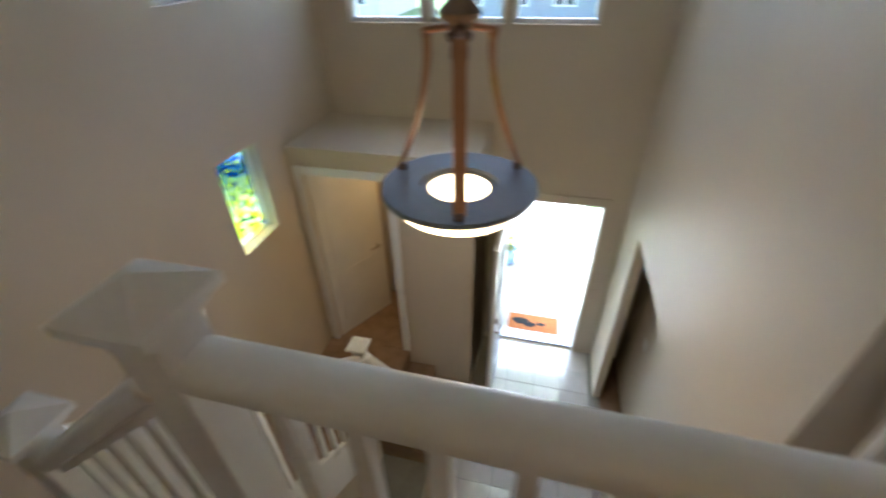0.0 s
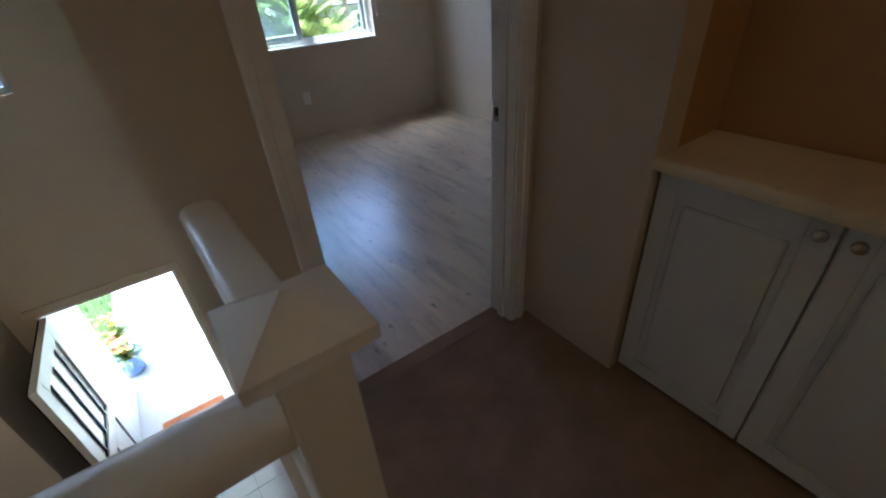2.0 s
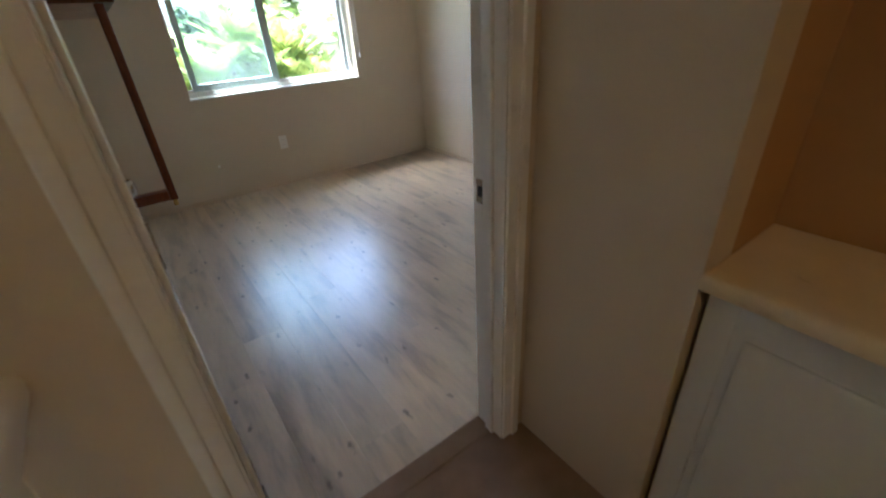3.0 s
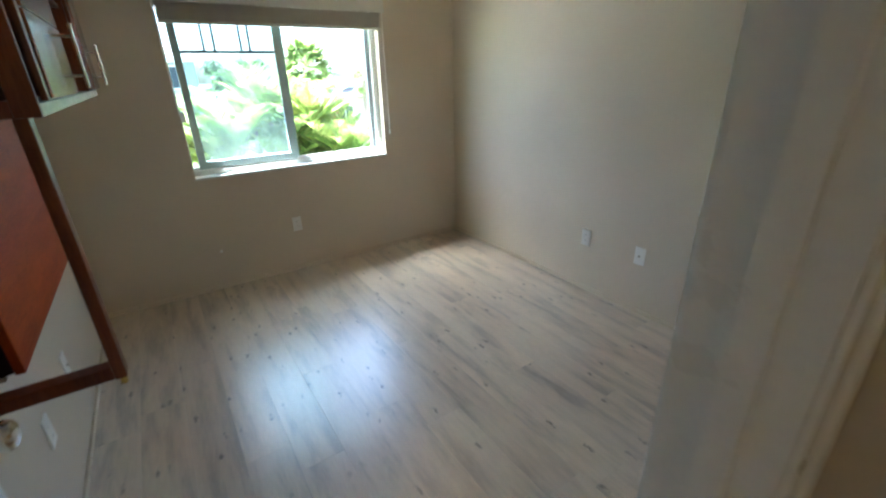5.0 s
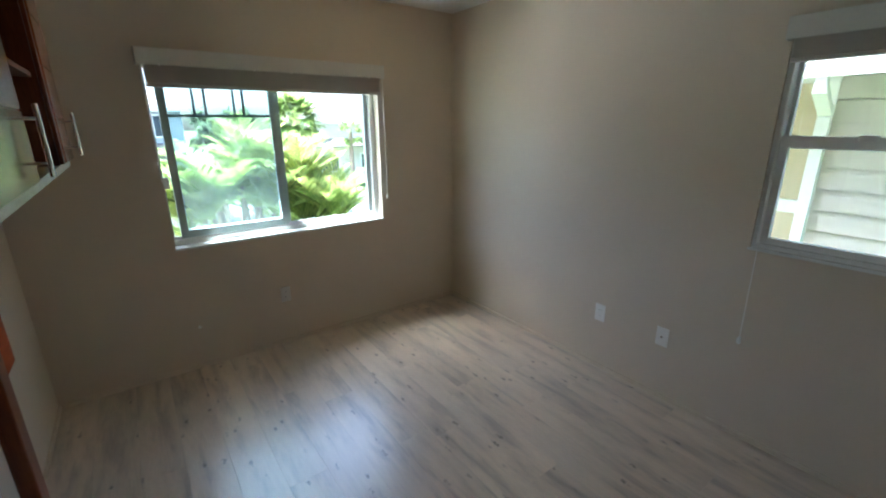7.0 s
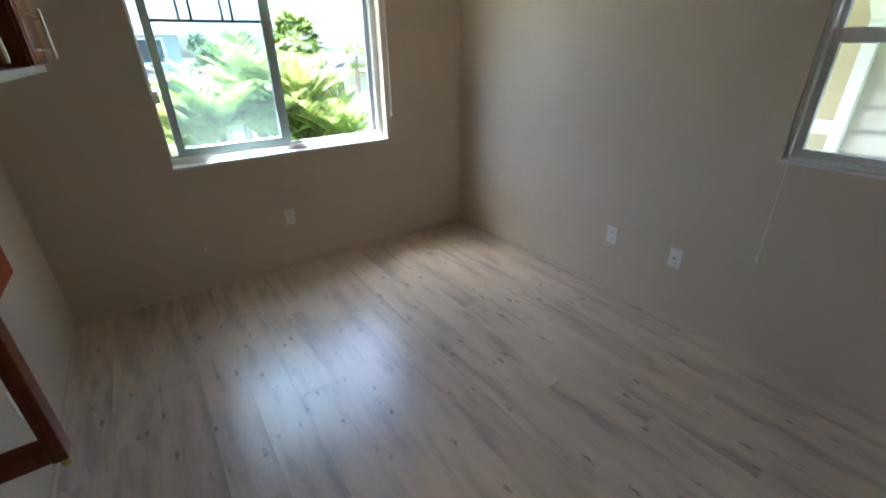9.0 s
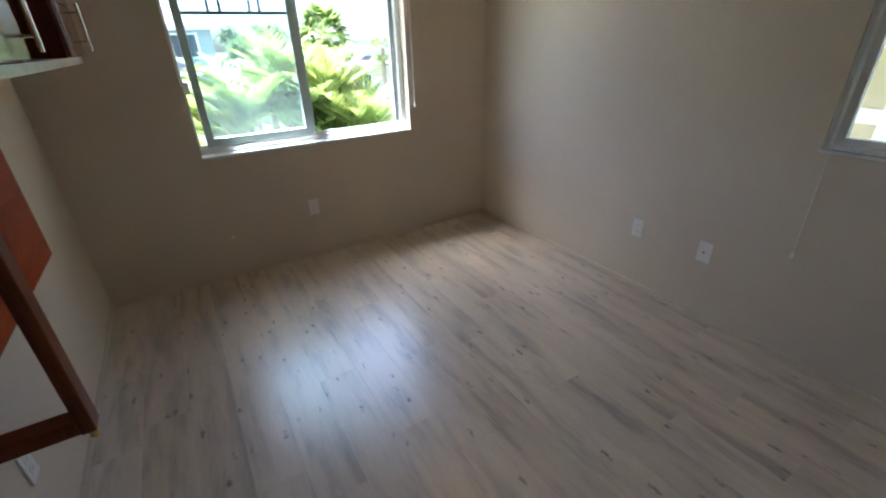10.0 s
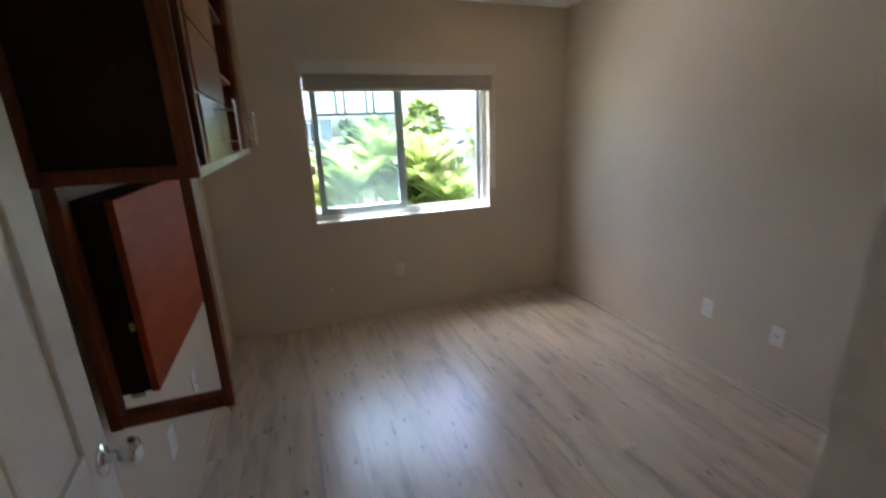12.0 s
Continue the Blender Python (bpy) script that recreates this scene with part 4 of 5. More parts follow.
    part("bottom_bar", box(2.424, 2.684, 3.157, 3.203, 0.762, 0.800, 0.004), CHERRY, f)
    part("foot_pin", tube((2.698, 3.18, 0.732), (2.698, 3.18, 0.764), 0.009, n=14), BRASS, f, "small brass pin")

    d = thing("folding_desk", (2.45, 3.72, 0.82), "orange-red cherry desk board folded down against the wall", "desk")
    # deep shade beside the desk top is painted as a near-black end
    part("desk_box", box(2.374, 2.490, 3.215, 4.15, 0.835, 1.395, 0.002), SHADEWOOD, d, "end of the folded desk, coloured near-black as shade")
    part("desk_top", box(2.491, 2.512, 3.215, 4.16, 0.828, 1.400, 0.003), CHERRY_FLAT, d, "glossy orange-red desk top")
    part("bracket", box(2.478, 2.490, 3.209, 3.216, 1.03, 1.055, 0.002), BRASS, d)
    part("bracket", box(2.44, 2.475, 3.208, 3.216, 0.824, 0.836, 0.002), NICKEL, d)


wall_cabinet()


def outlet(axis, u, z, c, facing, label="white duplex outlet on the tan wall"):
    """A wall plate with two receptacles; facing is the sign of its outward normal."""
    o = thing("wall_outlet", (u, c, z) if axis == "y" else (c, u, z), label, "outlet", group="wall outlets")

    def slab(u0, u1, z0, z1, d0, d1, bev=0.0):
        a, b = sorted((c + facing * d0, c + facing * d1))
        return box(u0, u1, a, b, z0, z1, bev) if axis == "y" else box(a, b, u0, u1, z0, z1, bev)

    p = part("plate", slab(u - 0.036, u + 0.036, z - 0.059, z + 0.059, 0.0, 0.007, 0.0025), PLASTIC, o)
    for dz in (-0.02, 0.02):
        r = part("receptacle", slab(u - 0.0165, u + 0.0165, z + dz - 0.014, z + dz + 0.014, 0.006, 0.009, 0.001), PLASTIC, p)
        for du in (-0.006, 0.006):
            part("slot", slab(u + du - 0.001, u + du + 0.001, z + dz - 0.004, z + dz + 0.005, 0.0085, 0.0094), BLACK, p)
    return o


outlet("y", 3.75, 0.395, 5.29, -1)
outlet("x", 3.655, 0.40, 5.345, -1)
outlet("x", 3.62, 0.37, 2.37, 1)
jack = thing("cable_plate", (5.345, 3.235, 0.40), "white cable wall plate with a centre jack", "outlet", group="wall outlets")
part("plate", box(5.338, 5.345, 3.199, 3.271, 0.341, 0.459, 0.0025), PLASTIC, jack)
part("jack", tube((5.339, 3.235, 0.40), (5.330, 3.235, 0.40), 0.006, n=12), NICKEL, jack, "small metal jack")
switch = thing("light_switch", (2.58, 4.03, FOYER + 1.04), "white light switch plate on the passage wall", "switch")
part("plate", box(2.573, 2.5795, 3.99, 4.07, FOYER + 0.98, FOYER + 1.10, 0.0025), PLASTIC, switch)
part("rocker", box(2.568, 2.574, 4.013, 4.047, FOYER + 1.005, FOYER + 1.075, 0.002), PLASTIC, switch)
jack2 = thing("cable_plate", (2.37, 4.07, 0.37), "white cable wall plate beneath the folding desk", "outlet", group="wall outlets")
part("plate", box(2.37, 2.377, 4.034, 4.106, 0.311, 0.429, 0.0025), PLASTIC, jack2)
part("jack", tube((2.376, 4.07, 0.37), (2.384, 4.07, 0.37), 0.006, n=12), NICKEL, jack2, "small metal jack")
nub = thing("wall_stop", (3.16, 5.29, 0.30), "small white plug on the wall below the window", "plug")
part("plug", lathe([(0.011, 0.0), (0.011, 0.006), (0.006, 0.012), (0.0, 0.013)], (3.16, 5.289, 0.30), 16, "Y"), PLASTIC, nub, smooth=True)
nub.children[0].data.transform(Matrix.Translation((3.16, 5.289, 0.30)) @ pose(0, 0, 0, 180, 0, 0) @ Matrix.Translation((-3.16, -5.289, -0.30)))


def ceiling_lamp(x, y, dome, top=2.5):
    o = thing("ceiling_lamp", (x, y, top), "flush ceiling lamp with a warm lit glass dome and bronze rim", "lamp")
    part("pan", lathe([(0.195, 0.0), (0.225, -0.012), (0.23, -0.045), (0.212, -0.052), (0.0, -0.053)], (x, y, top - 0.0005), 48), BRONZE, o, "bronze rim", smooth=True)
    part("dome", lathe([(0.208, -0.046), (0.206, -0.064), (0.185, -0.094), (0.13, -0.118), (0.06, -0.131), (0.0, -0.133)], (x, y, top - 0.0005), 48), dome, o, "lit frosted glass dome", smooth=True)


ceiling_lamp(4.36, 4.42, DOME)
ceiling_lamp(2.35, -0.25, DOME_HALL)
ceiling_lamp(0.25, 4.40, DOME_HALL, 0.069)
puck = thing("niche_light", (3.69, 1.02, 2.5), "small round warm light over the hall cabinet", "lamp")
part("ring", lathe([(0.062, 0.0), (0.062, -0.010), (0.050, -0.014), (0.0, -0.0142)], (3.69, 1.02, 2.4995), 32), VINYL, puck, smooth=True)
part("lens", lathe([(0.048, -0.0143), (0.040, -0.020), (0.0, -0.023)], (3.69, 1.02, 2.4995), 32), PUCK, puck, "lit warm lens", smooth=True)

vent = thing("ceiling_vent", (4.15, 5.08, 2.5), "white ceiling air register near the window", "vent")
part("frame", box(3.93, 4.37, 4.99, 5.17, 2.488, 2.4995, 0.003), VINYL, vent)
for k in range(7):
    part("slat", box(3.955, 4.345, 5.006 + 0.022 * k, 5.014 + 0.022 * k, 2.482, 2.489), VINYL, vent)


# ---- foyer: pendant lamp ----
def pendant(x, y, z):
    p = thing("pendant_lamp", (x, y, z), "bronze pendant lamp with copper straps and lit glass bowl", "lamp")
    R, r = 0.335, 0.17
    part("disc", lathe([(r, -0.004), (r, 0.010), (R, 0.014), (R, -0.010)], (x, y, z), 64), PEWTER, p, "grey metal disc", smooth=True)
    part("glass_bowl", lathe([(0.305, -0.016), (0.30, -0.045), (0.26, -0.09), (0.18, -0.125), (0.08, -0.145), (0.0, -0.148)], (x, y, z), 64), BULB, p, "lit frosted glass bowl", smooth=True)
    part("bulb_cover", lathe([(0.0, 0.006), (0.09, 0.004), (0.165, -0.010), (0.168, -0.014)], (x, y, z), 48), BULB, p, "lit frosted glass", smooth=True)
    part("pole", tube((x, y, z + 0.01), (x, y, 2.495), 0.016, n=16), BRONZE, p)
    prof = [(0.022, 0.50), (0.034, 0.515), (0.030, 0.565), (0.042, 0.572), (0.048, 0.592), (0.036, 0.605), (0.048, 0.63), (0.072, 0.645), (0.078, 0.662), (0.064, 0.68), (0.042, 0.70), (0.016, 0.72), (0.0, 0.725)]
    part("hub", lathe(prof, (x, y, z), 32), BRONZE, p, "turned bronze hub", smooth=True)
    part("canopy", lathe([(0.075, 0.0), (0.07, -0.025), (0.035, -0.04), (0.0, -0.041)], (x, y, 2.4995), 32), BRONZE, p, smooth=True)
    for a in (282, 42, 162):
        c, s = math.cos(radians(a)), math.sin(radians(a))
        pts = []
        for k in range(15):
            f = k / 14
            rr = 0.14 + (R - 0.165) * max(0.0, (f - 0.12) / 0.88) ** 1.6
            pts.append((x + rr * c, y + rr * s, z + 0.60 - 0.565 * f))
        part("strap", sweep([(-0.025, -0.0025), (0.025, -0.0025), (0.025, 0.0025), (-0.025, 0.0025)], pts), COPPER, p, "bent copper strap")
        part("arm", tube((x + 0.03 * c, y + 0.03 * s, z + 0.615), (x + 0.155 * c, y + 0.155 * s, z + 0.595), 0.012, n=12), COPPER, p)
        e = R - 0.035
        part("clip", box(x + e * c - 0.018, x + e * c + 0.018, y + e * s - 0.018, y + e * s + 0.018, z + 0.014, z + 0.046, 0.005), BRONZE, p)


pendant(1.10, 2.60, 0.565)

# ---- outdoors ----
GROUND = -2.88
solid("ground", box(-250, 250, 5.44, 400, GROUND - 0.3, GROUND - 0.02), LAWN, "lawn and soil of the front gardens", "ground")
back = bmesh.new()
bm_box(back, -250, -0.81, -250, 5.44, GROUND - 0.3, GROUND - 0.02)
bm_box(back, 5.5, 250, -250, 5.44, GROUND - 0.3, GROUND - 0.02)
bm_box(back, -0.81, 5.5, -250, -1.35, GROUND - 0.3, GROUND - 0.02)
solid("ground_side", back, LAWN, "lawn beside the house", "ground")
solid("path", box(0.85, 2.37, 4.93, 14.0, GROUND - 0.02, GROUND + 0.08, 0.01), CONCRETE, "pale concrete porch and garden path", "path")
solid("driveway_front", box(-9.0, 0.84, 9.4, 20.0, GROUND - 0.02, GROUND + 0.03, 0.01), CONCRETE, "pale concrete front drive beyond the lawn", "driveway")
solid("driveway", box(7.7, 10.8, 8.6, 20.0, GROUND - 0.02, GROUND + 0.03, 0.01), CONCRETE, "pale concrete driveway", "driveway")
solid("pavement", box(-120, 120, 20.0, 21.6, GROUND - 0.02, GROUND + 0.05, 0.01), CONCRETE, "pale concrete pavement", "pavement")
solid("road", box(-120, 120, 21.8, 29.0, GROUND - 0.02, GROUND - 0.005), ASPHALT, "grey asphalt street", "road")
solid("kerb", box(-120, 120, 21.6, 21.8, GROUND - 0.02, GROUND + 0.05, 0.02), CONCRETE, "concrete kerb", "kerb")
wall("wall_porch", "x", 0.88, 1.02, 4.93, 6.2, GROUND, -0.3, OUTTRIM, "white painted porch side wall")

solid("roof_porch", box(0.86, 2.52, 4.94, 6.3, -0.295, -0.17, 0.01), OUTTRIM, "white flat porch roof over the entrance", "roof")
mat_ob = thing("doormat", (1.57, 5.2, GROUND + 0.08), "orange coir doormat with a black printed shape", "doormat")
part("mat", box(1.24, 1.90, 5.03, 5.38, GROUND + 0.08, GROUND + 0.098, 0.004), MAT_O, mat_ob)
bp = bmesh.new()
for cx, cy, rx, ry in ((1.40, 5.24, 0.11, 0.06), (1.52, 5.19, 0.09, 0.045), (1.68, 5.22, 0.06, 0.03)):
    v = [bp.verts.new((cx + rx * math.cos(a) * (1 + 0.2 * math.sin(3 * a)), cy + ry * math.sin(a), GROUND + 0.1)) for a in np.linspace(0, 2 * math.pi, 18, endpoint=False)]
    bp.faces.new(v)
ext = bmesh.ops.extrude_face_region(bp, geom=list(bp.faces))["geom"]
bmesh.ops.translate(bp, vec=(0, 0, -0.005), verts=[g for g in ext if hasattr(g, "co")])
part("print", bp, MAT_B, mat_ob, "black printed shape")


def blade(bm, base, tip, width, droop, n=4):
    """A folded strip that narrows to its tip and droops."""
    base, tip = Vector(base), Vector(tip)
    d = tip - base
    side = d.cross(Vector((0, 0, 1)))
    side = side.normalized() if side.length > 1e-5 else Vector((1, 0, 0))
    last = None
    for k in range(n + 1):
        f = k / n
        p = base + d * f - Vector((0, 0, droop * f * f))
        w = width * (0.5 + 0.9 * f if f < 0.4 else 0.86 * (1 - f) / 0.6 + 0.02)
        row = (bm.verts.new(p - side * w * 0.5), bm.verts.new(p + side * w * 0.5))
        if last:
            bm.faces.new((last[0], last[1], row[1], row[0]))
        last = row


def feather_frond(bm, rng, base, azim, lift, length, leaflets=26, width=0.034):
    """An arching rib with two rows of leaflets."""
    d = Vector((math.cos(azim), math.sin(azim), 0))
    side = Vector((-d.y, d.x, 0))
    pts = []
    for k in range(15):
        f = k / 14
        pts.append(Vector(base) + d * (length * f * math.cos(lift * (1 - 0.35 * f))) + Vector((0, 0, length * (math.sin(lift) * f - 0.40 * f * f * (0.5 + rng.random() * 0.02)))))
    for a, b in zip(pts, pts[1:]):
        w = 0.012
        bm.faces.new([bm.verts.new(q) for q in (a - side * w, a + side * w, b + side * w * 0.8, b - side * w * 0.8)])
    for k in range(leaflets):
        f = 0.15 + 0.85 * k / leaflets
        i = min(int(f * 14), 13)
        p = pts[i].lerp(pts[i + 1], f * 14 - i)
        along = (pts[i + 1] - pts[i]).normalized()
        ln = length * 0.30 * math.sin(math.pi * min(0.97, 0.18 + 0.78 * f)) * rng.uniform(0.85, 1.15)
        for s in (-1, 1):
            tip = p + side * s * ln * 0.75 + along * ln * 0.75 + Vector((0, 0, ln * rng.uniform(0.05, 0.3)))
            blade(bm, p, tip, width, ln * rng.uniform(0.02, 0.2), 3)


def feather_palm(name, x, y, z0, top, spread, fronds, seed, label, stems=5, material=None):
    """A clump of arching feather fronds on slim stems."""
    rng = random.Random(seed)
    t = thing(name, (x, y, z0), label, "palm", group="garden palms")
    trunk, crown = bmesh.new(), bmesh.new()
    heads = []
    for k in range(stems):
        a, r = rng.uniform(0, 6.28), rng.uniform(0.05, spread * 0.22)
        h = top - z0 - rng.uniform(0.5, 1.5) * spread * 0.5
        b = (x + r * 0.5 * math.cos(a), y + r * 0.5 * math.sin(a), z0)
        e = (x + r * 1.8 * math.cos(a), y + r * 1.8 * math.sin(a), top - spread * rng.uniform(0.3, 1.15))
        bm_tube(trunk, b, e, 0.06, 0.04, 10)
        heads.append(e)
    for k in range(fronds):
        e = heads[k % stems]
        feather_frond(crown, rng, e, rng.uniform(0, 6.28), rng.uniform(0.55, 1.4), spread * rng.uniform(0.7, 1.1))
    part("trunk", trunk, BARK, t)
    part("crown", crown, material or PALM, t, "arching green fronds")


def fan_palm(name, x, y, z0, top, leaves, size, seed, label):
    """A single trunk with a head of stiff pleated fans."""
    rng = random.Random(seed)
    t = thing(name, (x, y, z0), label, "palm", group="garden palms")
    part("trunk", tube((x, y, z0), (x, y, top), 0.16, 0.11, 14), BARK, t)
    crown = bmesh.new()
    for k in range(leaves):
        az, el = rng.uniform(0, 6.28), rng.uniform(-1.0, 1.3)
        d = Vector((math.cos(az) * math.cos(el), math.sin(az) * math.cos(el), math.sin(el)))
        side = d.cross(Vector((0, 0, 1))).normalized()
        hub = Vector((x, y, top)) + d * size * 0.55
        w = 0.012
        crown.faces.new([crown.verts.new(q) for q in (Vector((x, y, top)) - side * w, Vector((x, y, top)) + side * w, hub + side * w, hub - side * w)])
        for j in range(15):
            a = radians(-110 + 220 * j / 14)
            dd = d * math.cos(a) + side * math.sin(a)
            blade(crown, hub, hub + dd * size * 0.6 * rng.uniform(0.85, 1.1), size * 0.095, size * rng.uniform(0.05, 0.3), 3)
    part("crown", crown, PALM, t, "stiff fan-shaped leaves")


def leafy_tree(name, x, y, z0, h, r, seed, label, count=1500, size=0.18):
    rng = random.Random(seed)
    t = thing(name, (x, y, z0), label, "tree", group="street trees")
    tr = bmesh.new()
    bm_tube(tr, (x, y, z0), (x, y, z0 + h * 0.5), 0.16, 0.09, 12)
    for k in range(6):
        a = rng.uniform(0, 6.28)
        bm_tube(tr, (x, y, z0 + h * rng.uniform(0.3, 0.48)), (x + r * 0.6 * math.cos(a), y + r * 0.6 * math.sin(a), z0 + h * rng.uniform(0.6, 0.85)), 0.06, 0.02, 8)
    part("trunk", tr, BARK, t)
    crown = bmesh.new()
    clumps = [(x + rng.gauss(0, r * 0.45), y + rng.gauss(0, r * 0.45), z0 + h * rng.uniform(0.5, 0.98), r * rng.uniform(0.22, 0.42)) for _ in range(34)]
    for k in range(count):
        cx, cy, cz, cr = rng.choice(clumps)
        v = Vector((rng.gauss(0, 1), rng.gauss(0, 1), rng.gauss(0, 1))).normalized() * cr * rng.uniform(0.5, 1.05)
        p = Vector((cx, cy, cz)) + v
        e = Vector((rng.gauss(0, 1), rng.gauss(0, 1), rng.gauss(0, 0.6))).normalized()
        blade(crown, p, p + e * size * rng.uniform(0.7, 1.4), size * 0.45, size * 0.2, 2)
    part("crown", crown, TREE_LEAF, t, "loose leafy crown")


feather_palm("feather_palm", 4.35, 9.7, GROUND, 1.2, 1.25, 64, 11, "lush green feather palm clump in the front garden", 10)
feather_palm("feather_palm", 4.85, 10.3, GROUND, 1.1, 1.2, 52, 12, "yellow-green feather palm clump with sunlight in its colour", 8, PALM_SUN)
feather_palm("feather_palm", 5.35, 9.6, GROUND, 1.25, 1.15, 52, 13, "upright green feather palm beside the drive", 7, PALM_SUN)
feather_palm("feather_palm", 5.45, 8.9, GROUND, 0.55, 1.0, 44, 16, "dense green feather palm below the window", 6)
feather_palm("feather_palm", 6.1, 10.4, GROUND, 0.6, 1.0, 40, 14, "low feather palm with arching fronds, sunlight in its colour", 5, PALM_SUN)
feather_palm("feather_palm", 3.55, 10.2, GROUND, 0.75, 1.2, 48, 15, "green feather palm by the garden path", 6, PALM_SUN)
fan_palm("fan_palm", 7.4, 16.0, GROUND, 1.75, 84, 1.0, 21, "tall fan palm with a round head of leaves")
fan_palm("fan_palm", 13.3, 25.0, GROUND, 1.2, 20, 0.9, 22, "smaller fan palm by the street")
leafy_tree("street_tree", 6.45, 25.0, GROUND, 5.0, 1.15, 31, "round leafy street tree across the road", 7500, 0.3)


def flower_bush(x, y, z0, h, seed, label):
    rng = random.Random(seed)
    t = thing("flowering_bush", (x, y, z0), label, "bush")
    stem, lv, fl = bmesh.new(), bmesh.new(), bmesh.new()
    for k in range(7):
        a = k * 0.9
        bm_tube(stem, (x, y, z0), (x + 0.35 * math.cos(a), y + 0.35 * math.sin(a), z0 + h * 0.85), 0.03, 0.012, 8)
    for k in range(420):
        p = Vector((x + rng.gauss(0, 0.38), y + rng.gauss(0, 0.38), z0 + h * rng.uniform(0.3, 1.0)))
        e = Vector((rng.gauss(0, 1), rng.gauss(0, 1), rng.gauss(0.2, 0.7))).normalized()
        blade(fl if k % 3 == 0 else lv, p, p + e * rng.uniform(0.12, 0.24), 0.09, 0.04, 2)
    part("stems", stem, BARK, t)
    part("leaves", lv, TREE_LEAF, t)
    part("blossoms", fl, RED, t, "red blossoms")


flower_bush(8.0, 16.6, GROUND, 3.9, 51, "tall bush with red blossoms under the fan palm")


def far_house(x, y, w, d, h, seed, label, colour):
    t = thing("house", (x, y, GROUND), label, "house", group="houses across the street")
    part("wall", box(x - w / 2, x + w / 2, y, y + d, GROUND - 0.02, GROUND + h), colour, t)
    rb = bmesh.new()
    o = 0.5
    a = [(x - w / 2 - o, y - o), (x + w / 2 + o, y - o), (x + w / 2 + o, y + d + o), (x - w / 2 - o, y + d + o)]
    lo = [rb.verts.new((px, py, GROUND + h)) for px, py in a]
    r0, r1 = rb.verts.new((x - w * 0.22, y + d / 2, GROUND + h + d * 0.22)), rb.verts.new((x + w * 0.22, y + d / 2, GROUND + h + d * 0.22))
    for f in ((lo[0], lo[1], r1, r0), (lo[1], lo[2], r1), (lo[2], lo[3], r0, r1), (lo[3], lo[0], r0), tuple(reversed(lo))):
        rb.faces.new(f)
    part("roof", rb, ROOF, t, "grey shingle hip roof")
    part("fascia", box(x - w / 2 - o, x + w / 2 + o, y - o - 0.03, y - o, GROUND + h - 0.2, GROUND + h + 0.02), OUTTRIM, t)
    part("porch_roof", sweep([(0, 0.0), (0.06, 0.0), (1.6, -0.5), (1.6, -0.6), (0, -0.6)], [(x - w / 2, y - 0.002, GROUND + 3.5), (x + w / 2, y - 0.002, GROUND + 3.5)]), ROOF, t, "lower skirt roof")
    n = max(2, int(w / 3))
    for st in range(2):
        for k in range(n):
            cx = x - w / 2 + w * (k + 0.5) / n
            z = GROUND + 1.0 + st * 2.8
            if z + 1.5 > GROUND + h:
                continue
            wn_ = part("window", box(cx - 0.75, cx + 0.75, y - 0.06, y - 0.002, z, z + 1.35, 0.01), OUTTRIM, t, "white framed window")
            for s in (-1, 1):
                part("pane", box(cx + s * 0.34 - 0.29, cx + s * 0.34 + 0.29, y - 0.075, y - 0.055, z + 0.1, z + 1.25), DARKPANE, wn_)


far_house(0.05, 33.0, 12.0, 9.0, 5.5, 1, "blue-grey house with a grey roof across the street", GREYHOUSE)
far_house(18.6, 33.5, 9.6, 8.0, 4.75, 2, "pale stucco house across the street", STUCCO)
far_house(36.0, 34.0, 14.0, 9.0, 5.4, 3, "cream house farther down the street", SIDING)
far_house(-18.0, 33.0, 14.0, 9.0, 5.4, 4, "pale stucco house farther up the street", STUCCO)


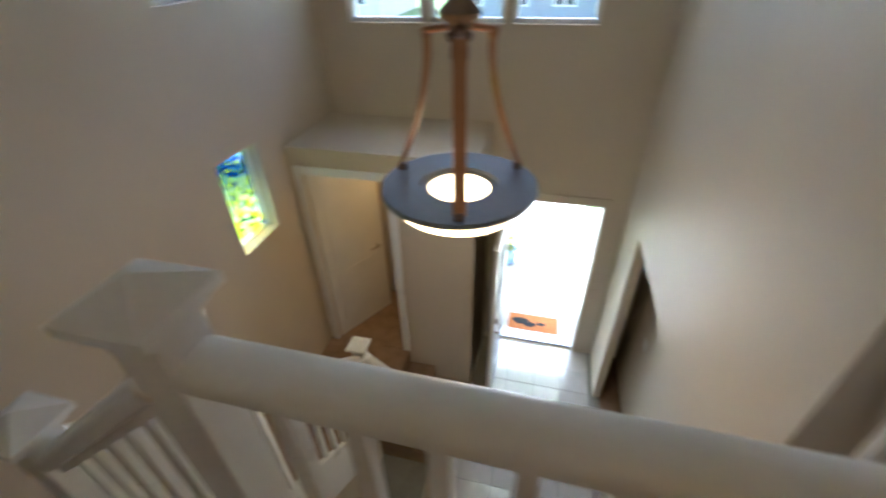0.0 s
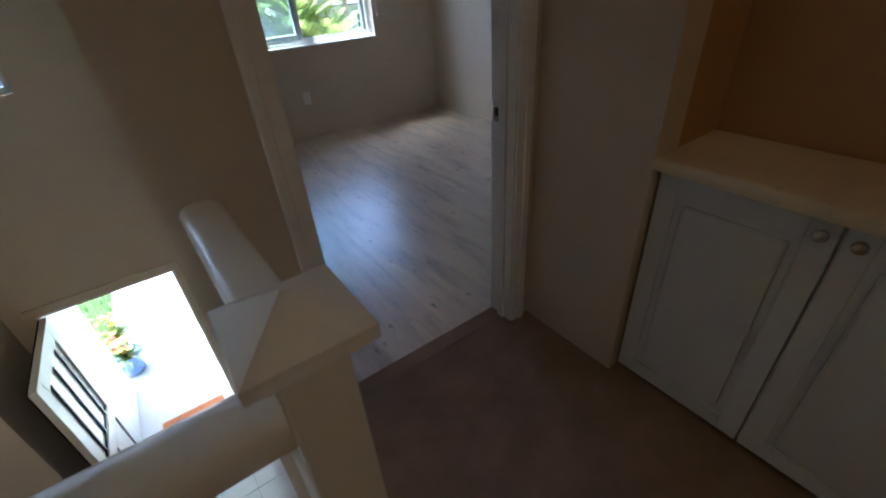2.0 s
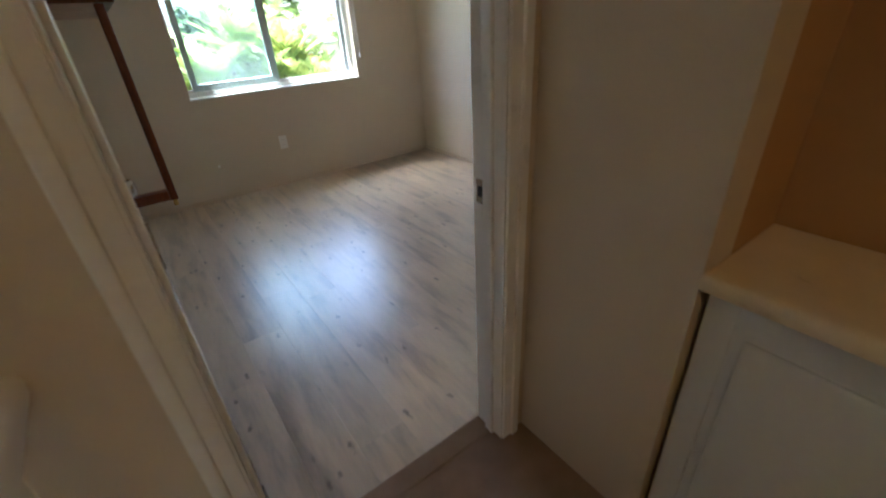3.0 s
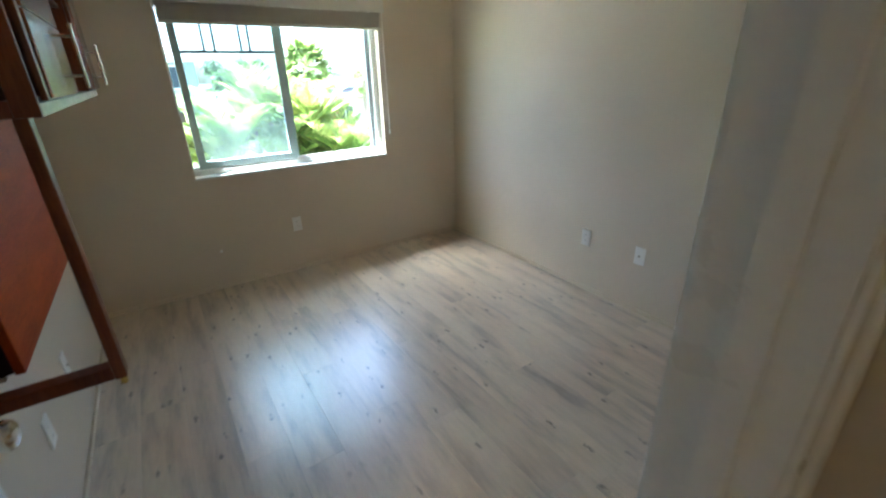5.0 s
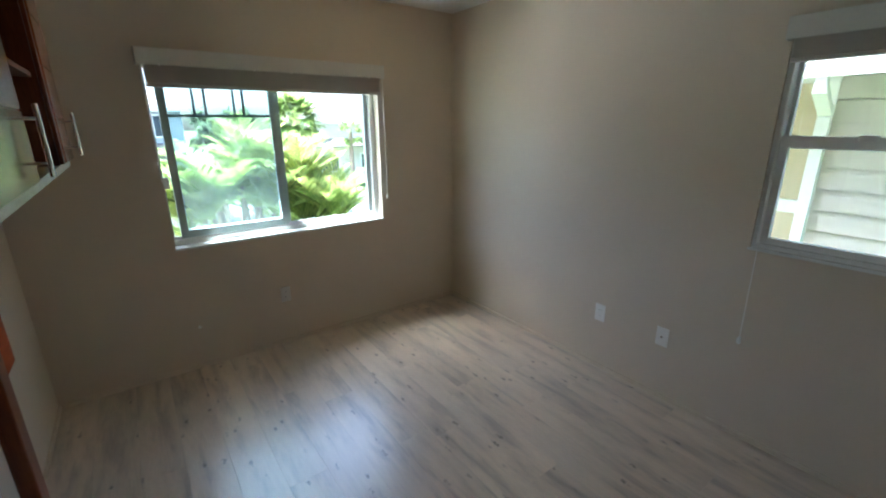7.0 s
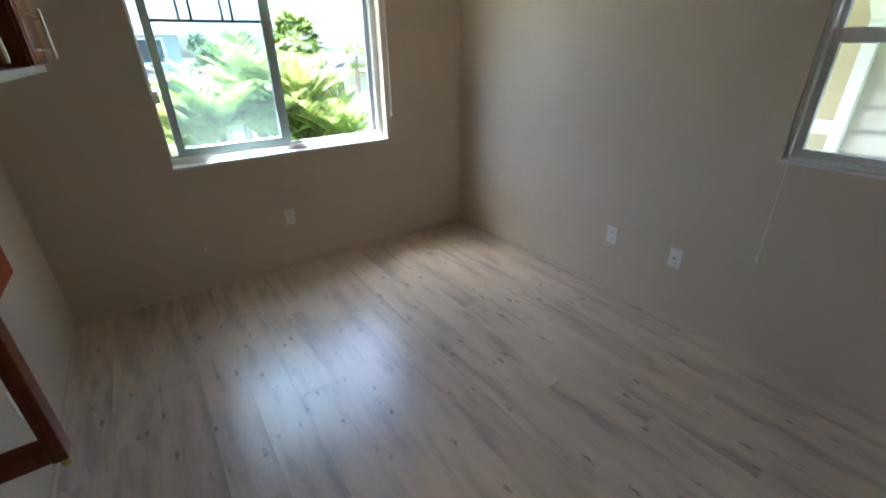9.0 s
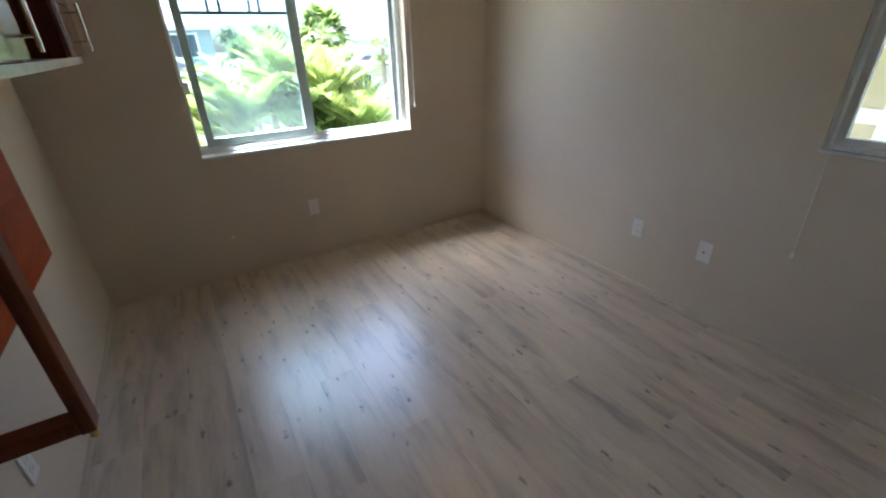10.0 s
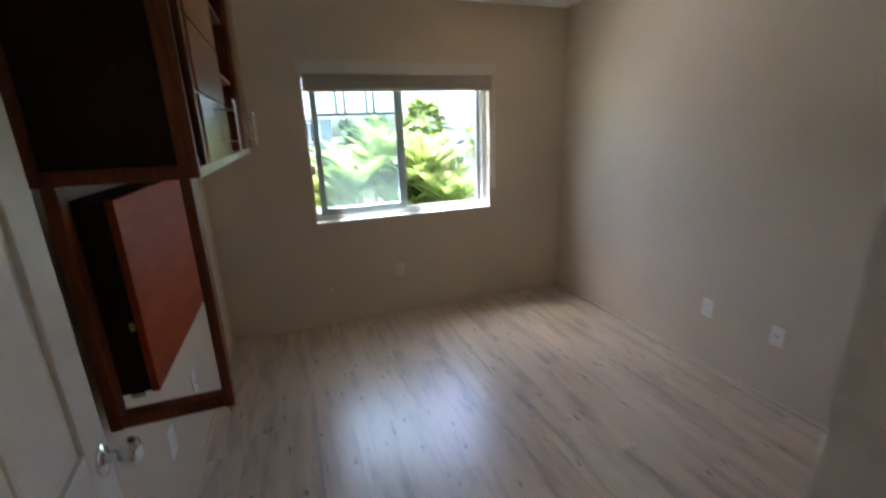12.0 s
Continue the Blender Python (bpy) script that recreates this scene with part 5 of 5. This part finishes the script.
# ---- parked car on the drive ----
def car(x, y, z):
    c = thing("car", (x, y, z), "white parked car on the pale concrete drive", "car")
    side = [(-2.2, 0.25), (2.2, 0.25), (2.25, 0.5), (2.15, 0.78), (1.1, 0.92), (-1.7, 0.95), (-2.2, 0.88), (-2.28, 0.5)]
    body = sweep([(-a, b) for a, b in side], [(x - 0.88, y, z), (x + 0.88, y, z)])
    bmesh.ops.bevel(body, geom=list(body.edges), offset=0.05, segments=2, affect="EDGES", profile=0.6)
    part("body", body, CARPAINT, c, smooth=True)
    cab = bmesh.new()
    loops = []
    for w, y0, y1, h in ((0.82, -1.95, 1.2, 0.92), (0.66, -1.45, 0.45, 1.38), (0.5, -1.1, 0.15, 1.45)):
        loops.append([cab.verts.new((x + sx * w, y - yy, z + h)) for sx, yy in ((-1, y0), (1, y0), (1, y1), (-1, y1))])
    for lo, hi in zip(loops, loops[1:]):
        for k in range(4):
            cab.faces.new((lo[k], lo[(k + 1) % 4], hi[(k + 1) % 4], hi[k]))
    cab.faces.new(loops[-1])
    cab.faces.new(list(reversed(loops[0])))
    bmesh.ops.bevel(cab, geom=list(cab.edges), offset=0.04, segments=2, affect="EDGES", profile=0.6)
    part("cabin", cab, CARPAINT, c, smooth=True)
    for y0, y1, sg in ((-1.95, -1.45, -1), (1.2, 0.45, 1)):
        gb_ = bmesh.new()
        q = [gb_.verts.new((x + sx, y - (y0 + (y1 - y0) * f) - sg * 0.012, z + 0.92 + 0.46 * f)) for sx, f in ((-0.66, 0.12), (0.66, 0.12), (0.55, 0.9), (-0.55, 0.9))]
        gb_.faces.new(q)
        ex = bmesh.ops.extrude_face_region(gb_, geom=list(gb_.faces))["geom"]
        bmesh.ops.translate(gb_, vec=(0, sg * 0.01, 0.006), verts=[g for g in ex if hasattr(g, "co")])
        part("windscreen", gb_, DARKPANE, c, "dark car glass")
    for sx in (-1, 1):
        part("headlight", box(x + sx * 0.62 - 0.16, x + sx * 0.62 + 0.16, y - 2.27, y - 2.16, z + 0.58, z + 0.72, 0.02), FROST, c, "clear headlight")
        for yy in (-1.4, 1.4):
            xc = x + sx * 0.82
            wh = part("wheel", lathe([(0.14, -0.10), (0.31, -0.10), (0.335, -0.06), (0.335, 0.06), (0.31, 0.10), (0.14, 0.10)], (xc, y + yy, z + 0.335), 28, "X"), BLACK, c, "black tyre", smooth=True)
            part("rim", lathe([(0.0, -0.07), (0.2, -0.075), (0.215, 0.075), (0.0, 0.07)], (xc + sx * 0.03, y + yy, z + 0.335), 24, "X"), NICKEL, wh, "metal rim", smooth=True)


car(9.25, 18.3, GROUND + 0.03)


# ---- neighbouring house seen through the small window ----
def neighbour():
    XN, YC, ZT = 8.3, 3.44, 2.045
    t = thing("neighbour_house", (XN, 0.0, GROUND), "cream sided neighbouring house with white trim", "house")
    part("wall", box(XN + 0.03, XN + 6.0, -6.0, YC, GROUND - 0.02, ZT + 0.3), SIDING, t)
    part("wall", box(XN + 1.2, XN + 6.0, YC, 9.0, GROUND - 0.02, ZT + 0.3), SIDING_Y, t)
    z = GROUND
    while z < ZT:
        part("siding_board", sweep([(0, 0), (0.036, 0), (0.012, 0.192), (0, 0.192)], [(XN + 0.03, YC - 0.1, z), (XN + 0.03, -6.0, z)]), SIDING, t)
        z += 0.204
    z = -0.6
    while z < ZT:
        part("siding_board", sweep([(0, 0), (0.026, 0), (0.008, 0.088), (0, 0.088)], [(XN + 1.2, 9.0, z), (XN + 1.2, YC, z)]), SIDING_Y, t)
        z += 0.094
    part("band_board", box(XN + 1.165, XN + 1.2, YC, 9.0, 0.54, 0.70, 0.004), OUTTRIM, t)
    part("corner_board", box(XN - 0.005, XN + 0.03, YC - 0.10, YC, GROUND, ZT, 0.004), OUTTRIM, t)
    part("eave_soffit", box(XN - 0.55, XN + 1.2, -6.0, 9.0, ZT, ZT + 0.03), OUTTRIM, t)
    part("gutter", sweep([(-0.06, 0.0), (0.05, 0.0), (0.06, 0.12), (0.045, 0.12), (0.04, 0.015), (-0.045, 0.015), (-0.05, 0.12), (-0.06, 0.12)], [(XN - 0.61, -6.0, ZT - 0.07), (XN - 0.61, 9.0, ZT - 0.07)]), OUTTRIM, t, "white gutter")
    rb = bmesh.new()
    v = [rb.verts.new(p) for p in ((XN - 0.65, -6, ZT + 0.14), (XN - 0.65, 9, ZT + 0.14), (XN + 6, 9, ZT + 4.0), (XN + 6, -6, ZT + 4.0))]
    rb.faces.new(v)
    ex = bmesh.ops.extrude_face_region(rb, geom=list(rb.faces))["geom"]
    bmesh.ops.translate(rb, vec=(0, 0, -0.08), verts=[g for g in ex if hasattr(g, "co")])
    part("roof", rb, ROOF, t, "grey shingle roof")
    y = YC - 0.05
    prof = [(-0.05, -0.035), (0.05, -0.035), (0.05, 0.035), (-0.05, 0.035)]
    part("downspout", sweep(prof, [(XN - 0.61, y - 0.06, ZT - 0.05), (XN - 0.61, y - 0.06, ZT - 0.17), (XN - 0.05, y, ZT - 0.34), (XN - 0.04, y, ZT - 0.40), (XN - 0.04, y, GROUND + 0.2)]), OUTTRIM, t, "white downspout with an elbow")
    w = part("window", box(XN - 0.03, XN + 0.03, 1.70, 2.815, 0.98, 1.97, 0.004), OUTTRIM, t, "white framed window with a louvred blind")
    part("pane", box(XN - 0.04, XN - 0.028, 1.80, 2.735, 1.07, 1.88), DARKPANE, w)
    for k in range(22):
        part("louvre", box(XN - 0.046, XN - 0.038, 1.81, 2.725, 1.08 + 0.036 * k, 1.10 + 0.036 * k), BLUEGREY, w)


neighbour()


# ---- porch plants ----
def flower_pot(x, y, seed, label, pot_mat):
    rng = random.Random(seed)
    t = thing("flower_pot", (x, y, GROUND + 0.08), label, "plant", group="porch plants")
    z = GROUND + 0.08
    part("pot", lathe([(0.10, 0.0), (0.14, 0.04), (0.17, 0.22), (0.185, 0.30), (0.195, 0.32), (0.18, 0.33), (0.16, 0.29), (0.0, 0.28)], (x, y, z), 32), pot_mat, t, smooth=True)
    lv = bmesh.new()
    fl = {"r": bmesh.new(), "y": bmesh.new()}
    for k in range(70):
        a, e = rng.uniform(0, 6.28), rng.uniform(0.2, 1.4)
        d = Vector((math.cos(a) * math.cos(e), math.sin(a) * math.cos(e), math.sin(e))) * rng.uniform(0.18, 0.36)
        blade(lv, (x, y, z + 0.28), (x + d.x, y + d.y, z + 0.28 + d.z), 0.05, 0.06, 3)
    for k in range(16):
        a, rr = rng.uniform(0, 6.28), rng.uniform(0.03, 0.2)
        c = Vector((x + rr * math.cos(a), y + rr * math.sin(a), z + 0.5 + rng.uniform(-0.06, 0.1)))
        bmf = fl["r" if k % 3 else "y"]
        for j in range(6):
            b = j * 1.047
            blade(bmf, c, c + Vector((0.05 * math.cos(b), 0.05 * math.sin(b), 0.02)), 0.04, 0.012, 2)
    part("leaves", lv, PALM, t)
    part("blossoms", fl["r"], RED, t, "red blossoms")
    part("blossoms", fl["y"], YELLOW, t, "yellow blossoms")


flower_pot(1.05, 6.55, 41, "dark blue pot of red and yellow flowers", BLUEPOT)
flower_pot(0.95, 7.1, 42, "pot of red and yellow flowers by the path", CONCRETE)

# lawn grass beside the path
rng = random.Random(5)
gb = bmesh.new()
for k in range(9000):
    gx, gy = rng.uniform(-2.6, 0.83), rng.uniform(7.5, 9.35)
    blade(gb, (gx, gy, GROUND - 0.02), (gx + rng.gauss(0, 0.03), gy + rng.gauss(0, 0.03), GROUND + rng.uniform(0.04, 0.11)), 0.014, 0.01, 1)
tagged(new("lawn_grass", mesh_of("lawn_grass", gb, GRASS)), "green lawn grass beside the path", "grass", "", "stuff")

# ---- floor pieces ----
bed = bpy.data.objects["floor_bedroom"]
rng = random.Random(9)
PW, PL = 0.186, 1.215


def piece_mesh(name, w, l, h, material, bev):
    return mesh_of(name, box(0, w, 0, l, -h, 0, bev), material)


full = piece_mesh("plank", PW - 0.0004, PL - 0.0004, 0.008, LAMINATE, 0.0006)
x = 2.372
while x < 5.343:
    w = min(PW, 5.343 - x)
    y = 2.062 - rng.uniform(0, 1) * PL
    while y < 5.288:
        a, b = max(y, 2.062), min(y + PL, 5.288)
        if b - a > 0.02:
            me = full if (b - a > PL - 1e-6 and w > PW - 1e-6) else piece_mesh("plank", w - 0.0004, b - a - 0.0004, 0.008, LAMINATE, 0.0006)
            ob = new("plank", me)
            ob.parent = bed
            ob.location = (x, a, 0.0)
        y += PL
    x += PW
foy = bpy.data.objects["floor_foyer"]
TS = 0.305
tile = piece_mesh("tile", TS - 0.005, TS - 0.005, 0.008, TILE, 0.0015)
for i in range(5):
    for j in range(16):
        ob = new("tile", tile)
        ob.parent = foy
        ob.location = (2.248 - (i + 1) * TS, 4.775 - (j + 1) * TS, FOYER)
